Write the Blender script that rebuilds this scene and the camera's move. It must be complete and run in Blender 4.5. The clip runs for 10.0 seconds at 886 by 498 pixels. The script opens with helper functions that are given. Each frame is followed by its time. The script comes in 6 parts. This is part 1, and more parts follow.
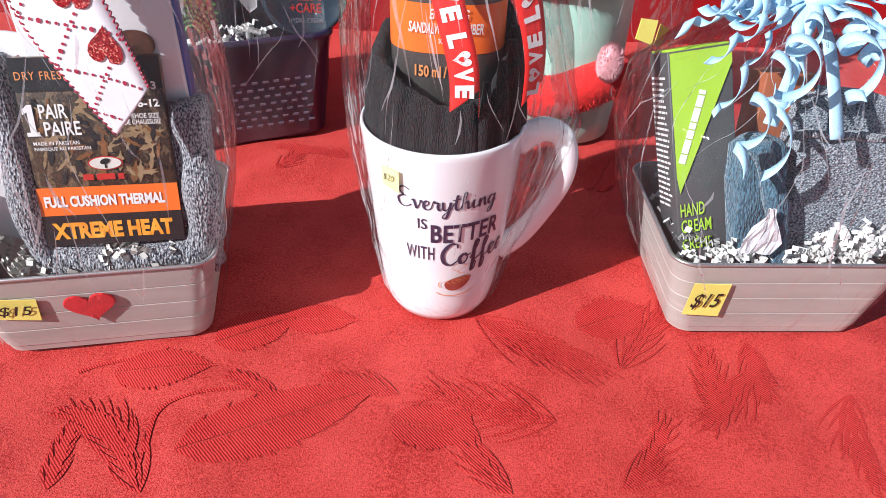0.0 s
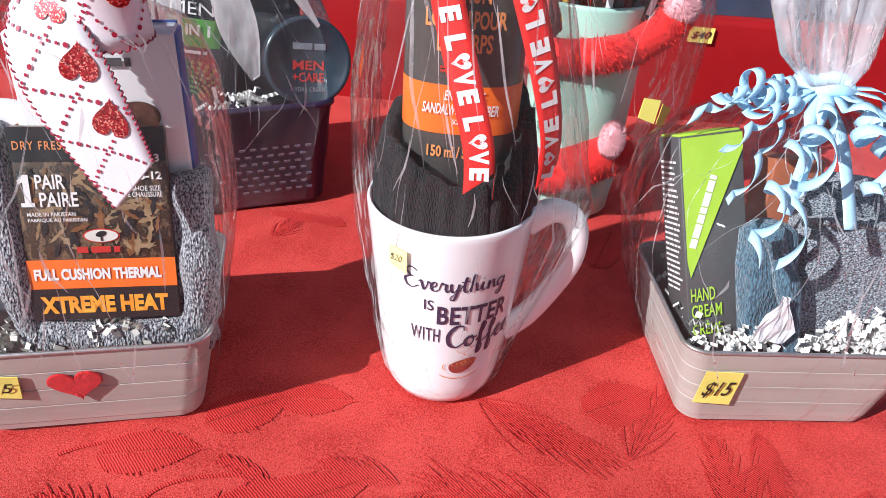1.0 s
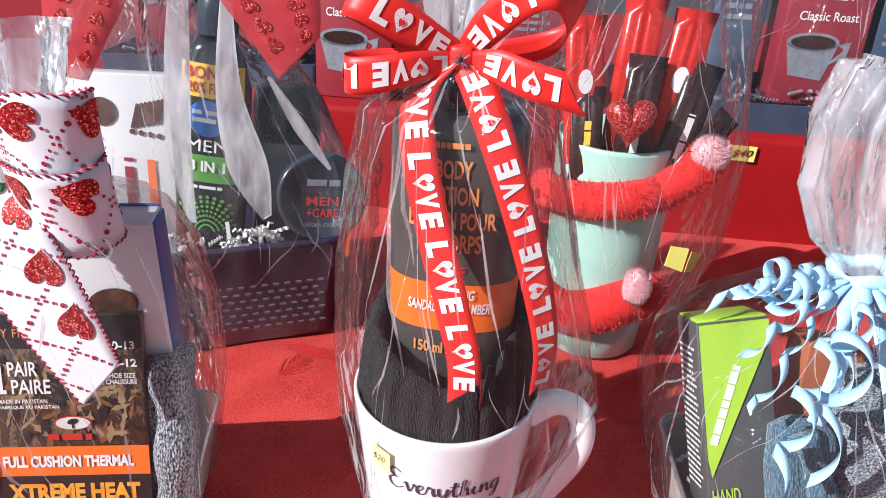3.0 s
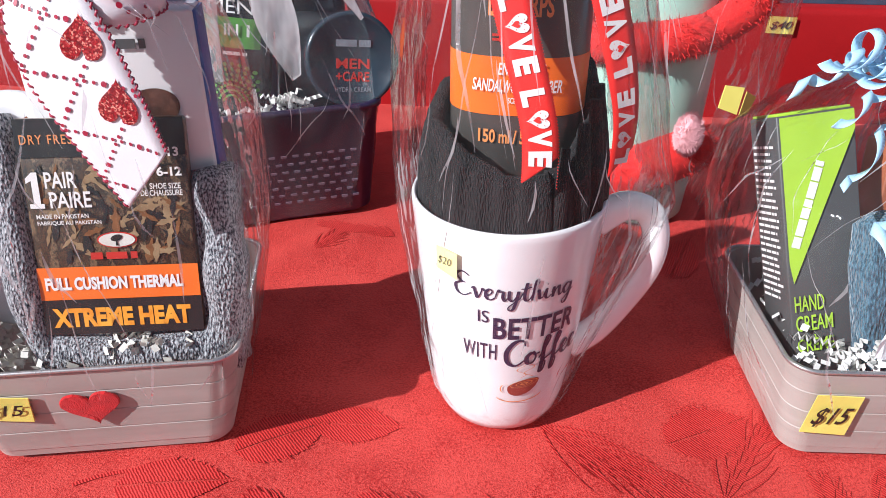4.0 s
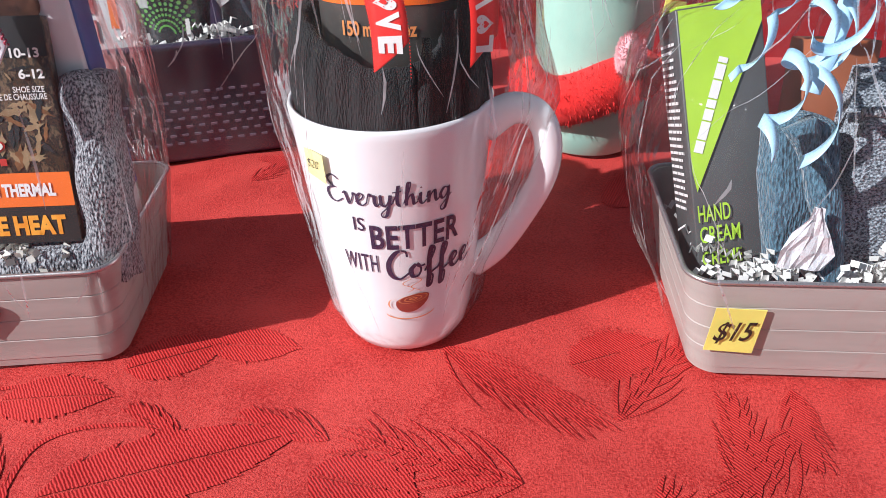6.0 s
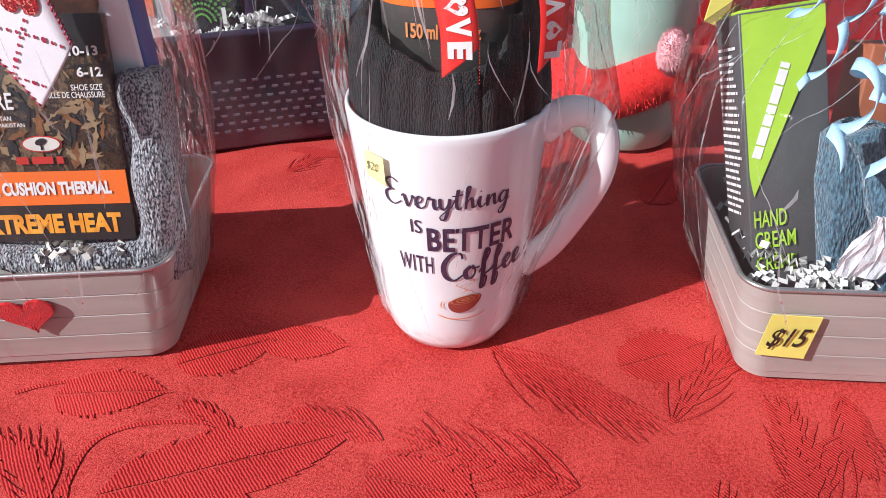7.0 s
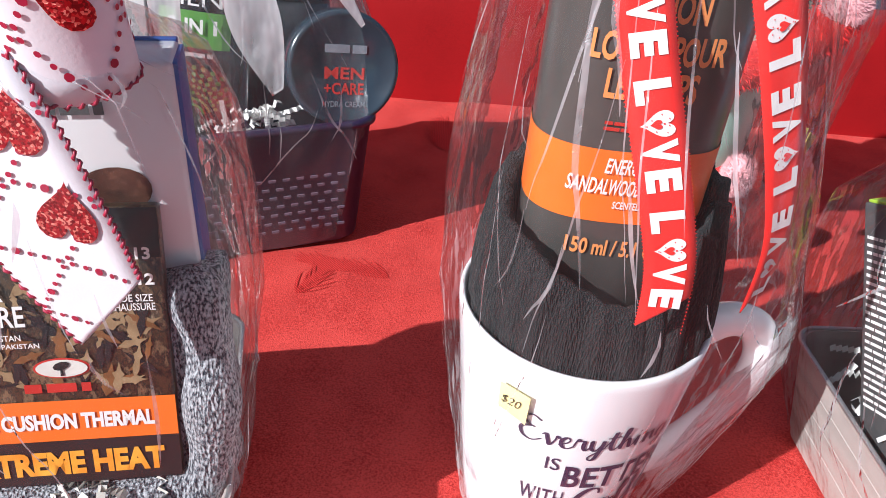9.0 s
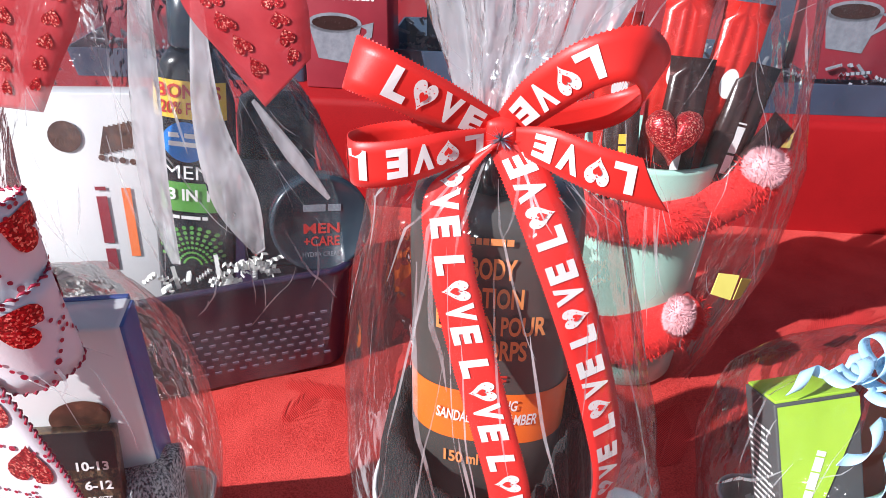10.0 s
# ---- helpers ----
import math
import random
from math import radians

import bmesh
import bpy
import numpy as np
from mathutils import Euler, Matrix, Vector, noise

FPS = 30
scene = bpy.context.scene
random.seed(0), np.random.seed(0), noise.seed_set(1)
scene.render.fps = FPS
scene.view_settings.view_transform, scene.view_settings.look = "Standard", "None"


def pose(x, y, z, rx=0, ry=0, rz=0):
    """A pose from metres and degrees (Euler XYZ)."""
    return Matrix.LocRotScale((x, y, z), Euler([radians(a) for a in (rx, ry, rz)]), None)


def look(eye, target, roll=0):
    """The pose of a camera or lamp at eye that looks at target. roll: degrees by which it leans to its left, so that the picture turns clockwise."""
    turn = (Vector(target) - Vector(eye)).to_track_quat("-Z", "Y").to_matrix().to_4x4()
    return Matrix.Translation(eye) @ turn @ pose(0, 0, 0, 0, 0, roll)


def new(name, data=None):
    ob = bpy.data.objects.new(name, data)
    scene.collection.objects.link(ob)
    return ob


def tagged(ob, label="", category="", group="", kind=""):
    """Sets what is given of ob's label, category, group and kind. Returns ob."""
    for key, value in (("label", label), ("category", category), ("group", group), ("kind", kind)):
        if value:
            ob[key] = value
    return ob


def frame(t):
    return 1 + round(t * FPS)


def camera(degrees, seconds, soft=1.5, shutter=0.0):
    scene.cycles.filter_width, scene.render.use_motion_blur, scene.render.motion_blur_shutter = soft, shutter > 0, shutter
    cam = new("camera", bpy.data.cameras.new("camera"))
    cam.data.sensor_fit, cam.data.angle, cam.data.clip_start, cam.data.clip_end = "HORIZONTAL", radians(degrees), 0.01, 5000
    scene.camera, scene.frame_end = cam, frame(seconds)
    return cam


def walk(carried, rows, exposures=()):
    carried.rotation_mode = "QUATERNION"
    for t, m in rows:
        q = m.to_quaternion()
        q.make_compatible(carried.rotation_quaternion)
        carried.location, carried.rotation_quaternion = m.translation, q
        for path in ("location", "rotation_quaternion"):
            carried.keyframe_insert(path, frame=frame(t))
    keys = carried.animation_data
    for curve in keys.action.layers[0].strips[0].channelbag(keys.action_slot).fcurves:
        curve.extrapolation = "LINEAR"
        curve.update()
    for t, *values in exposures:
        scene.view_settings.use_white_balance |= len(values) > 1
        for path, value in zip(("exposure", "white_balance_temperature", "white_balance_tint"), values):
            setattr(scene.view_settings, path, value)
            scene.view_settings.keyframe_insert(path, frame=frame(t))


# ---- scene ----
cam = camera(63.6, 10.0, 0.8)
PATH = [
    (0, (0.0190, -0.0050, 0.2930), (-0.0600, 1.5830, -0.9190), 1.60),
    (0.2, (0.0160, -0.0052, 0.2962), (-0.0892, 1.6066, -0.8822), 1.06),
    (0.5, (0.0110, -0.0040, 0.3000), (-0.0360, 1.6510, -0.8220), 2.50),
    (0.7, (0.0086, -0.0010, 0.2990), (-0.0144, 1.6994, -0.7574), 3.50),
    (1, (0.0040, 0.0110, 0.2960), (-0.0320, 1.6930, -0.7840), 3.80),
    (1.2, (0.0014, 0.0200, 0.2964), (-0.0390, 1.6384, -0.8740), 3.10),
    (1.5, (-0.0010, 0.0320, 0.2980), (-0.0120, 1.6730, -0.8440), 2.70),
    (1.7, (0.0098, 0.0400, 0.3116), (-0.0884, 1.7644, -0.6980), 3.56),
    (2, (0.0170, 0.0600, 0.3310), (-0.1140, 1.8190, -0.6110), 3.30),
    (2.2, (0.0280, 0.0690, 0.3460), (-0.0920, 1.8150, -0.6200), 3.50),
    (3.3, (0.0260, 0.0660, 0.3280), (-0.2150, 1.8130, -0.6150), 1.40),
    (3.5, (0.0190, 0.0620, 0.3050), (-0.2220, 1.8070, -0.6410), 0.40),
    (4, (0.0050, 0.0470, 0.2620), (-0.1990, 1.7500, -0.7680), 0.20),
    (4.5, (-0.0060, 0.0350, 0.2400), (-0.1680, 1.7340, -0.8010), 1.90),
    (4.7, (-0.0032, 0.0358, 0.2252), (-0.1206, 1.7568, -0.7858), 3.18),
    (5, (0.0090, 0.0390, 0.2110), (-0.1370, 1.7610, -0.7950), 3.20),
    (5.2, (0.0224, 0.0394, 0.2122), (-0.2138, 1.7464, -0.8020), 1.40),
    (5.5, (0.0550, 0.0400, 0.2160), (-0.2320, 1.7390, -0.7990), -0.50),
    (5.7, (0.0740, 0.0480, 0.2220), (-0.2240, 1.7290, -0.8200), -1.70),
    (6.8, (0.0550, 0.0570, 0.2370), (-0.2320, 1.6680, -0.9120), -1.10),
    (7, (0.0490, 0.0550, 0.2380), (-0.2480, 1.6730, -0.9010), -1.20),
    (7.2, (0.0436, 0.0546, 0.2382), (-0.2608, 1.6644, -0.9110), -1.32),
    (7.5, (0.0340, 0.0540, 0.2370), (-0.2050, 1.6960, -0.8800), 0.40),
    (7.8, (0.0054, 0.0654, 0.2594), (-0.1270, 1.7348, -0.8346), 1.86),
    (8, (-0.0200, 0.0750, 0.2820), (-0.1780, 1.7420, -0.8120), 1.60),
    (8.5, (-0.0470, 0.1090, 0.2960), (-0.1310, 1.8030, -0.7630), 4.20),
    (9, (-0.0500, 0.1400, 0.2730), (-0.0630, 1.7800, -0.8700), 4.80),
    (9.2, (-0.0468, 0.1512, 0.2760), (-0.0802, 1.7864, -0.8764), 3.60),
    (9.5, (-0.0320, 0.1600, 0.2950), (-0.0320, 1.8210, -0.8190), 3.20),
    (10, (0.0050, 0.1430, 0.3570), (-0.1760, 1.8230, -0.7130), 0.50),
]
walk(cam, [(t, look(eye, target, roll)) for t, eye, target, roll in PATH],
     ((0, 0.34, 6150, 10), (4.5, 0.32, 6150, 10), (5.5, 0.22, 6150, 10), (7.5, 0.22, 6150, 10), (8.5, 0.40, 6150, 10), (9.0, 0.42, 6150, 10), (9.5, 0.54, 6150, 10), (10, 0.48, 6150, 10)))

# ---- world, sun and exposure ----
SUN_EL = radians(34)
SUN_TO = Vector((0.80 * math.cos(SUN_EL), 0.60 * math.cos(SUN_EL), -math.sin(SUN_EL)))
world = bpy.data.worlds.new("sky")
world.use_nodes = True
scene.world = world
wn = world.node_tree
sky = wn.nodes.new("ShaderNodeTexSky")
sky.sky_type, sky.sun_disc, sky.sun_elevation, sky.sun_rotation = "NISHITA", False, SUN_EL, radians(233)
wn.nodes["Background"].inputs["Strength"].default_value = 0.070
wn.links.new(sky.outputs[0], wn.nodes["Background"].inputs["Color"])
lamp = bpy.data.lights.new("sun", "SUN")
lamp.energy, lamp.angle, lamp.color = 4.9, radians(0.53), (1.0, 0.985, 0.985)
sun = new("sun", lamp)
sun.matrix_world = look((0, 0, 3), Vector((0, 0, 3)) + SUN_TO)
scene.cycles.transparent_max_bounces = 24


# ---- materials ----
def nodes_of(name):
    m = bpy.data.materials.new(name)
    m.use_nodes = True
    return m, m.node_tree, m.node_tree.nodes["Principled BSDF"]


def node(tree, kind, **values):
    n = tree.nodes.new("ShaderNode" + kind)
    for key, v in values.items():
        n.inputs[key.replace("_", " ")].default_value = v
    return n


def ramp(tree, fac, stops):
    r = tree.nodes.new("ShaderNodeValToRGB")
    e = r.color_ramp.elements
    while len(e) < len(stops):
        e.new(0.5)
    for el, (p, c) in zip(e, stops):
        el.position, el.color = p, (*c, 1)
    tree.links.new(fac, r.inputs[0])
    return r.outputs[0]


def coords(tree, stretch=(1, 1, 1)):
    c = tree.nodes.new("ShaderNodeTexCoord")
    mp = tree.nodes.new("ShaderNodeMapping")
    mp.inputs["Scale"].default_value = stretch
    tree.links.new(c.outputs["Object"], mp.inputs[0])
    return mp.outputs[0]


def noise_of(tree, vec, scale, detail=4.0, rough=0.55):
    n = node(tree, "TexNoise", Scale=scale, Detail=detail, Roughness=rough)
    tree.links.new(vec, n.inputs["Vector"])
    return n.outputs[0]


def bump_of(tree, bsdf, height, strength, distance):
    b = node(tree, "Bump", Strength=strength, Distance=distance)
    tree.links.new(height, b.inputs["Height"])
    tree.links.new(b.outputs[0], bsdf.inputs["Normal"])
    return b


def plain(name, c1, c2=None, scale=60.0, rough=0.5, metal=0.0, bump=0.0, fine=900.0, stretch=(1, 1, 1), sheen=0.0, coat=0.0, spec=0.5):
    """A surface with two scales of change: blotches between c1 and c2, and fine relief."""
    m, t, b = nodes_of(name)
    c2 = c2 or tuple(0.8 * v for v in c1)
    vec = coords(t, stretch)
    big = noise_of(t, vec, scale)
    t.links.new(ramp(t, big, [(0.32, c2), (0.68, c1)]), b.inputs["Base Color"])
    small = noise_of(t, vec, fine, 2.0)
    r = node(t, "MapRange")
    r.inputs["To Min"].default_value, r.inputs["To Max"].default_value = max(0.02, rough - 0.08), min(1, rough + 0.08)
    t.links.new(small, r.inputs[0])
    t.links.new(r.outputs[0], b.inputs["Roughness"])
    b.inputs["Metallic"].default_value = metal
    b.inputs["Sheen Weight"].default_value = sheen
    b.inputs["Coat Weight"].default_value = coat
    b.inputs["Specular IOR Level"].default_value = spec
    if bump:
        bump_of(t, b, small, bump, 0.0006)
    return m


def weave(name, c1, c2, pitch, rough, sheen, strength=0.5, sheen_tint=(1, 0.7, 0.7), twill=False):
    """Cloth with crossing threads and soft blotches."""
    m, t, b = nodes_of(name)
    vec = coords(t)
    both = t.nodes.new("ShaderNodeMath")
    both.operation = "MULTIPLY_ADD"
    both.inputs[1].default_value = 0.5 if twill else 0.85
    soft = node(t, "MapRange")
    soft.inputs["To Min"].default_value, soft.inputs["To Max"].default_value = 0.30, 0.70
    t.links.new(noise_of(t, vec, 26.0, 5.0), soft.inputs[0])
    t.links.new(soft.outputs[0], both.inputs[2])
    t.links.new(ramp(t, both.outputs[0], [(0.48, c2), (0.98, c1)] if twill else [(0.76, c2), (1.06, c1)]), b.inputs["Base Color"])
    b.inputs["Specular IOR Level"].default_value = 0.2
    if not twill:
        t.links.new(noise_of(t, vec, 950.0, 2.0, 0.75), both.inputs[0])
    if twill:
        w = node(t, "TexWave", Scale=pitch, Distortion=2.6, Detail=3.0, Detail_Scale=1.6)
        w.bands_direction = "DIAGONAL"
        t.links.new(vec, w.inputs["Vector"])
        grain = w.outputs["Fac"]
        t.links.new(grain, both.inputs[0])
    else:
        grain = noise_of(t, vec, pitch, 3.0, 0.7)
    bump_of(t, b, grain, strength, 0.0003 if twill else 0.0007)
    b.inputs["Roughness"].default_value = rough
    b.inputs["Sheen Weight"].default_value = sheen
    b.inputs["Sheen Roughness"].default_value = 0.4
    b.inputs["Sheen Tint"].default_value = (*sheen_tint, 1)
    return m


def heather(name, dark, light, stretch=(1, 1, 0.45), sheen=0.25):
    """Marled knit: dark and light yarn in short strokes, with stitch relief."""
    m, t, b = nodes_of(name)
    vec = coords(t, stretch)
    n1 = noise_of(t, vec, 1250.0, 2.0, 0.6)
    t.links.new(ramp(t, n1, [(0.40, dark), (0.5, tuple((a + c) / 2 for a, c in zip(dark, light))), (0.64, light)]), b.inputs["Base Color"])
    v = node(t, "TexVoronoi", Scale=800.0)
    t.links.new(vec, v.inputs["Vector"])
    bump_of(t, b, v.outputs[0], 0.9, 0.0012)
    b.inputs["Roughness"].default_value = 0.9
    b.inputs["Sheen Weight"].default_value = sheen
    return m


def glitter(name, c):
    m, t, b = nodes_of(name)
    vec = coords(t)
    v = node(t, "TexVoronoi", Scale=1500.0)
    t.links.new(vec, v.inputs["Vector"])
    s = t.nodes.new("ShaderNodeSeparateColor")
    t.links.new(v.outputs["Color"], s.inputs[0])
    t.links.new(ramp(t, s.outputs[0], [(0.1, tuple(0.35 * q for q in c)), (0.75, c), (0.97, (1.0, 0.45, 0.35))]), b.inputs["Base Color"])
    b.inputs["Metallic"].default_value = 0.55
    b.inputs["Roughness"].default_value = 0.35
    nm = t.nodes.new("ShaderNodeBump")
    nm.inputs["Strength"].default_value, nm.inputs["Distance"].default_value = 0.8, 0.0008
    t.links.new(s.outputs[1], nm.inputs["Height"])
    t.links.new(nm.outputs[0], b.inputs["Normal"])
    return m


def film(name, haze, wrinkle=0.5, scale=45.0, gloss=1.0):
    """Clear wrapping film: see-through, with Fresnel gloss over crinkles and a little milky haze. Highlight strips use
    strong haze as painted glare.
    """
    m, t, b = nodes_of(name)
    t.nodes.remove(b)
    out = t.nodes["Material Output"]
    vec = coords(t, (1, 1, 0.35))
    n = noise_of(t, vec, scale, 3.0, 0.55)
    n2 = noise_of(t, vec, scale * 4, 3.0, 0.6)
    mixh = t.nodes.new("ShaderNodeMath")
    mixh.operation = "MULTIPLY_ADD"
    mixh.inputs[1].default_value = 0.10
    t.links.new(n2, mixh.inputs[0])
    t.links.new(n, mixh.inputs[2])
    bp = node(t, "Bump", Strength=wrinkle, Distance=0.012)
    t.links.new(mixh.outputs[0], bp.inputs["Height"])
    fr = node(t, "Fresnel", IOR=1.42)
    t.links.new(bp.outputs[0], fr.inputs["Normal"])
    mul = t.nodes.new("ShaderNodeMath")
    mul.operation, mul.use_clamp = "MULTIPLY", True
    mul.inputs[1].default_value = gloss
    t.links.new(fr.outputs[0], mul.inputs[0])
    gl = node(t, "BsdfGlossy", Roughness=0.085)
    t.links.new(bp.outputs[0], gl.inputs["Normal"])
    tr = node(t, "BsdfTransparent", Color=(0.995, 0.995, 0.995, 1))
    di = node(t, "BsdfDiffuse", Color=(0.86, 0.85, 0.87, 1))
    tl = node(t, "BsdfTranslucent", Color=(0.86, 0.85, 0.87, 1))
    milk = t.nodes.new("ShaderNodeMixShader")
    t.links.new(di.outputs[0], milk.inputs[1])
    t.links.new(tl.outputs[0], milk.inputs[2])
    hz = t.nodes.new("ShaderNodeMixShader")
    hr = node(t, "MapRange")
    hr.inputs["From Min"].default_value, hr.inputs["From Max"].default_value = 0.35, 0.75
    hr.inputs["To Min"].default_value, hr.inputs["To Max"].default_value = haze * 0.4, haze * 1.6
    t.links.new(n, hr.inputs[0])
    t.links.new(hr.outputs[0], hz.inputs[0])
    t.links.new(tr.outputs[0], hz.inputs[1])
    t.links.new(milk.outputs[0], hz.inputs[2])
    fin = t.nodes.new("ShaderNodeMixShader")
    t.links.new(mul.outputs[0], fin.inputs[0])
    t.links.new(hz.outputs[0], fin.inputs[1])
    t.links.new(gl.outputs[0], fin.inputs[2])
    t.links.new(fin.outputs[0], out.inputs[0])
    return m


def print_of(name, stops, scale, stretch=(1, 1, 1), rough=0.35, detail=6.0, coat=0.2):
    """A printed picture of blotches, as on camouflage card or a photo on a box."""
    m, t, b = nodes_of(name)
    n = noise_of(t, coords(t, stretch), scale, detail, 0.7)
    t.links.new(ramp(t, n, stops), b.inputs["Base Color"])
    b.inputs["Roughness"].default_value = rough
    b.inputs["Coat Weight"].default_value = coat
    return m


RED_CLOTH = weave("red_damask", (0.71, 0.072, 0.058), (0.38, 0.011, 0.010), 1300.0, 0.42, 0.08, 1.0)
RED_LEAF = weave("red_damask_leaf", (0.74, 0.060, 0.052), (0.27, 0.005, 0.006), 330.0, 0.40, 0.05, 0.6, twill=True)
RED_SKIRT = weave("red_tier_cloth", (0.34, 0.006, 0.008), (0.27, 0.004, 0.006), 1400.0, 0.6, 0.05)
CERAMIC = plain("white_glazed_ceramic", (0.86, 0.85, 0.85), (0.82, 0.81, 0.82), 25, 0.12, coat=0.5)
INK = plain("dark_plum_ink", (0.045, 0.025, 0.07), (0.035, 0.02, 0.055), 40, 0.3)
TIN = plain("grey_painted_tin", (0.47, 0.42, 0.385), (0.38, 0.335, 0.305), 14, 0.55, 0.0, 0.15, 260, (1, 1, 7))
TIN_RIM = plain("bare_tin_rim", (0.58, 0.56, 0.55), (0.48, 0.46, 0.45), 80, 0.3, 0.8)
BLACK_KNIT = heather("black_rib_knit", (0.004, 0.004, 0.005), (0.018, 0.017, 0.018), (2, 2, 0.3), 0.02)
GREY_KNIT = heather("grey_heather_knit", (0.016, 0.020, 0.032), (0.43, 0.44, 0.46))
BLUE_KNIT = heather("charcoal_blue_heather_knit", (0.030, 0.038, 0.055), (0.40, 0.44, 0.48), (0.7, 0.7, 1))
TEAL_KNIT = heather("dark_teal_knit", (0.020, 0.055, 0.085), (0.09, 0.19, 0.26), (1, 1, 0.3))
CHARCOAL = plain("charcoal_plastic", (0.075, 0.068, 0.062), (0.060, 0.055, 0.05), 30, 0.32, coat=0.3)
BLACK_GLOSS = plain("black_gloss_plastic", (0.012, 0.014, 0.018), (0.008, 0.009, 0.012), 30, 0.2, coat=0.4)
NAVY_GLOSS = plain("dark_slate_plastic", (0.03, 0.045, 0.06), (0.02, 0.03, 0.042), 30, 0.22, coat=0.4)
ORANGE = plain("orange_print", (0.86, 0.17, 0.018), (0.80, 0.15, 0.015), 50, 0.38, coat=0.2)
ORANGE_INK = plain("pale_orange_ink", (0.80, 0.30, 0.10), (0.72, 0.26, 0.08), 60, 0.4)
WHITE_INK = plain("white_ink", (0.80, 0.79, 0.77), (0.74, 0.73, 0.71), 80, 0.45)
GOLD_INK = plain("yellow_orange_ink", (0.90, 0.42, 0.05), (0.75, 0.26, 0.02), 120, 0.35)
BLACK_INK = plain("black_ink", (0.012, 0.012, 0.012), None, 60, 0.4)
RED_INK = plain("red_ink", (0.55, 0.03, 0.02), None, 60, 0.4)
CAMO = print_of("woodland_camouflage_print", [(0.36, (0.008, 0.007, 0.006)), (0.44, (0.075, 0.040, 0.020)), (0.50, (0.015, 0.012, 0.010)), (0.57, (0.19, 0.12, 0.065)), (0.62, (0.05, 0.03, 0.02)), (0.72, (0.36, 0.27, 0.17))], 150, (1, 1, 0.6))
DARK_CARD = plain("black_card", (0.018, 0.017, 0.018), (0.012, 0.011, 0.012), 60, 0.35, coat=0.2)
PAPER_YELLOW = plain("yellow_paper", (0.86, 0.78, 0.18), (0.82, 0.72, 0.15), 40, 0.75, bump=0.1)
# Yellow label paper with overexposure and film glare put into its colour.
PALE_PAPER = plain("washed_out_yellow_paper", (0.86, 0.82, 0.42), (0.84, 0.78, 0.36), 40, 0.6)
WHITE_SHRED = plain("white_crinkle_paper", (0.82, 0.81, 0.78), (0.72, 0.71, 0.68), 120, 0.7, bump=0.2)
CREAM_SHRED = plain("cream_crinkle_paper", (0.70, 0.68, 0.62), (0.58, 0.56, 0.5), 120, 0.7, bump=0.2)
WHITE_CARD = plain("white_card", (0.80, 0.79, 0.78), (0.76, 0.75, 0.75), 25, 0.35, coat=0.3)
BLUE_CARD = plain("blue_card_edge", (0.06, 0.12, 0.38), None, 40, 0.4)
CHOC = print_of("chocolate_picture", [(0.3, (0.035, 0.014, 0.010)), (0.55, (0.10, 0.04, 0.025)), (0.75, (0.22, 0.10, 0.06))], 160)
HEART_RIBBON = plain("white_satin_ribbon", (0.82, 0.80, 0.82), (0.77, 0.75, 0.78), 60, 0.5, bump=0.1, sheen=0.2)
GLITTER = glitter("red_glitter", (0.62, 0.02, 0.03))
DOT_RED = plain("dark_red_print", (0.42, 0.012, 0.05), None, 90, 0.45)
FELT = plain("red_felt", (0.70, 0.012, 0.016), (0.52, 0.008, 0.012), 300, 0.95, bump=0.8, fine=1500, sheen=0.08)
LOVE_RIBBON = plain("red_satin_ribbon", (0.80, 0.025, 0.018), (0.72, 0.02, 0.015), 70, 0.42, sheen=0.08, bump=0.08, fine=2500)
BLUE_RIBBON = plain("pale_blue_curling_ribbon", (0.48, 0.74, 0.92), (0.42, 0.67, 0.88), 90, 0.28, coat=0.3)
LIME = plain("lime_print", (0.42, 0.66, 0.05), (0.36, 0.58, 0.04), 40, 0.4, coat=0.2)
GREEN = plain("green_print", (0.12, 0.36, 0.06), (0.09, 0.28, 0.05), 40, 0.35, coat=0.2)
GREY_CARD = plain("dark_grey_card", (0.085, 0.085, 0.085), (0.07, 0.07, 0.07), 40, 0.45, coat=0.1)
PURPLE = plain("dark_purple_plastic", (0.030, 0.018, 0.055), (0.022, 0.013, 0.042), 40, 0.35, coat=0.15)
HOLE = plain("pale_lining", (0.16, 0.13, 0.18), None, 50, 0.6)
SILVER = plain("crumpled_silver_foil", (0.80, 0.81, 0.83), (0.70, 0.71, 0.73), 200, 0.35, 0.25, 0.8, 500)
BROWN_KRAFT = plain("rust_brown_card", (0.36, 0.10, 0.04), (0.28, 0.08, 0.03), 80, 0.6)
BLUE_PRINT = plain("bright_blue_print", (0.02, 0.22, 0.66), (0.02, 0.16, 0.55), 60, 0.3, coat=0.3)
YELLOW_PRINT = plain("yellow_print", (0.85, 0.56, 0.06), (0.80, 0.50, 0.05), 60, 0.35, coat=0.2)
MINT = plain("mint_glaze", (0.42, 0.68, 0.56), (0.36, 0.60, 0.50), 35, 0.3, coat=0.3)
RED_FUR = plain("red_plush", (0.80, 0.02, 0.015), (0.58, 0.01, 0.01), 300, 0.9, bump=1.0, fine=1600, sheen=0.12)
PINK_PLUSH = plain("pink_plush", (0.84, 0.48, 0.50), (0.76, 0.38, 0.40), 200, 0.9, bump=0.7, fine=1400, sheen=0.5)
RED_WRAP = plain("red_foil_wrapper", (0.66, 0.03, 0.02), (0.5, 0.02, 0.015), 90, 0.25, 0.25, 0.3, 300)
BROWN_WRAP = plain("dark_brown_wrapper", (0.045, 0.020, 0.018), (0.03, 0.014, 0.012), 90, 0.25, 0.1, 0.3, 300)
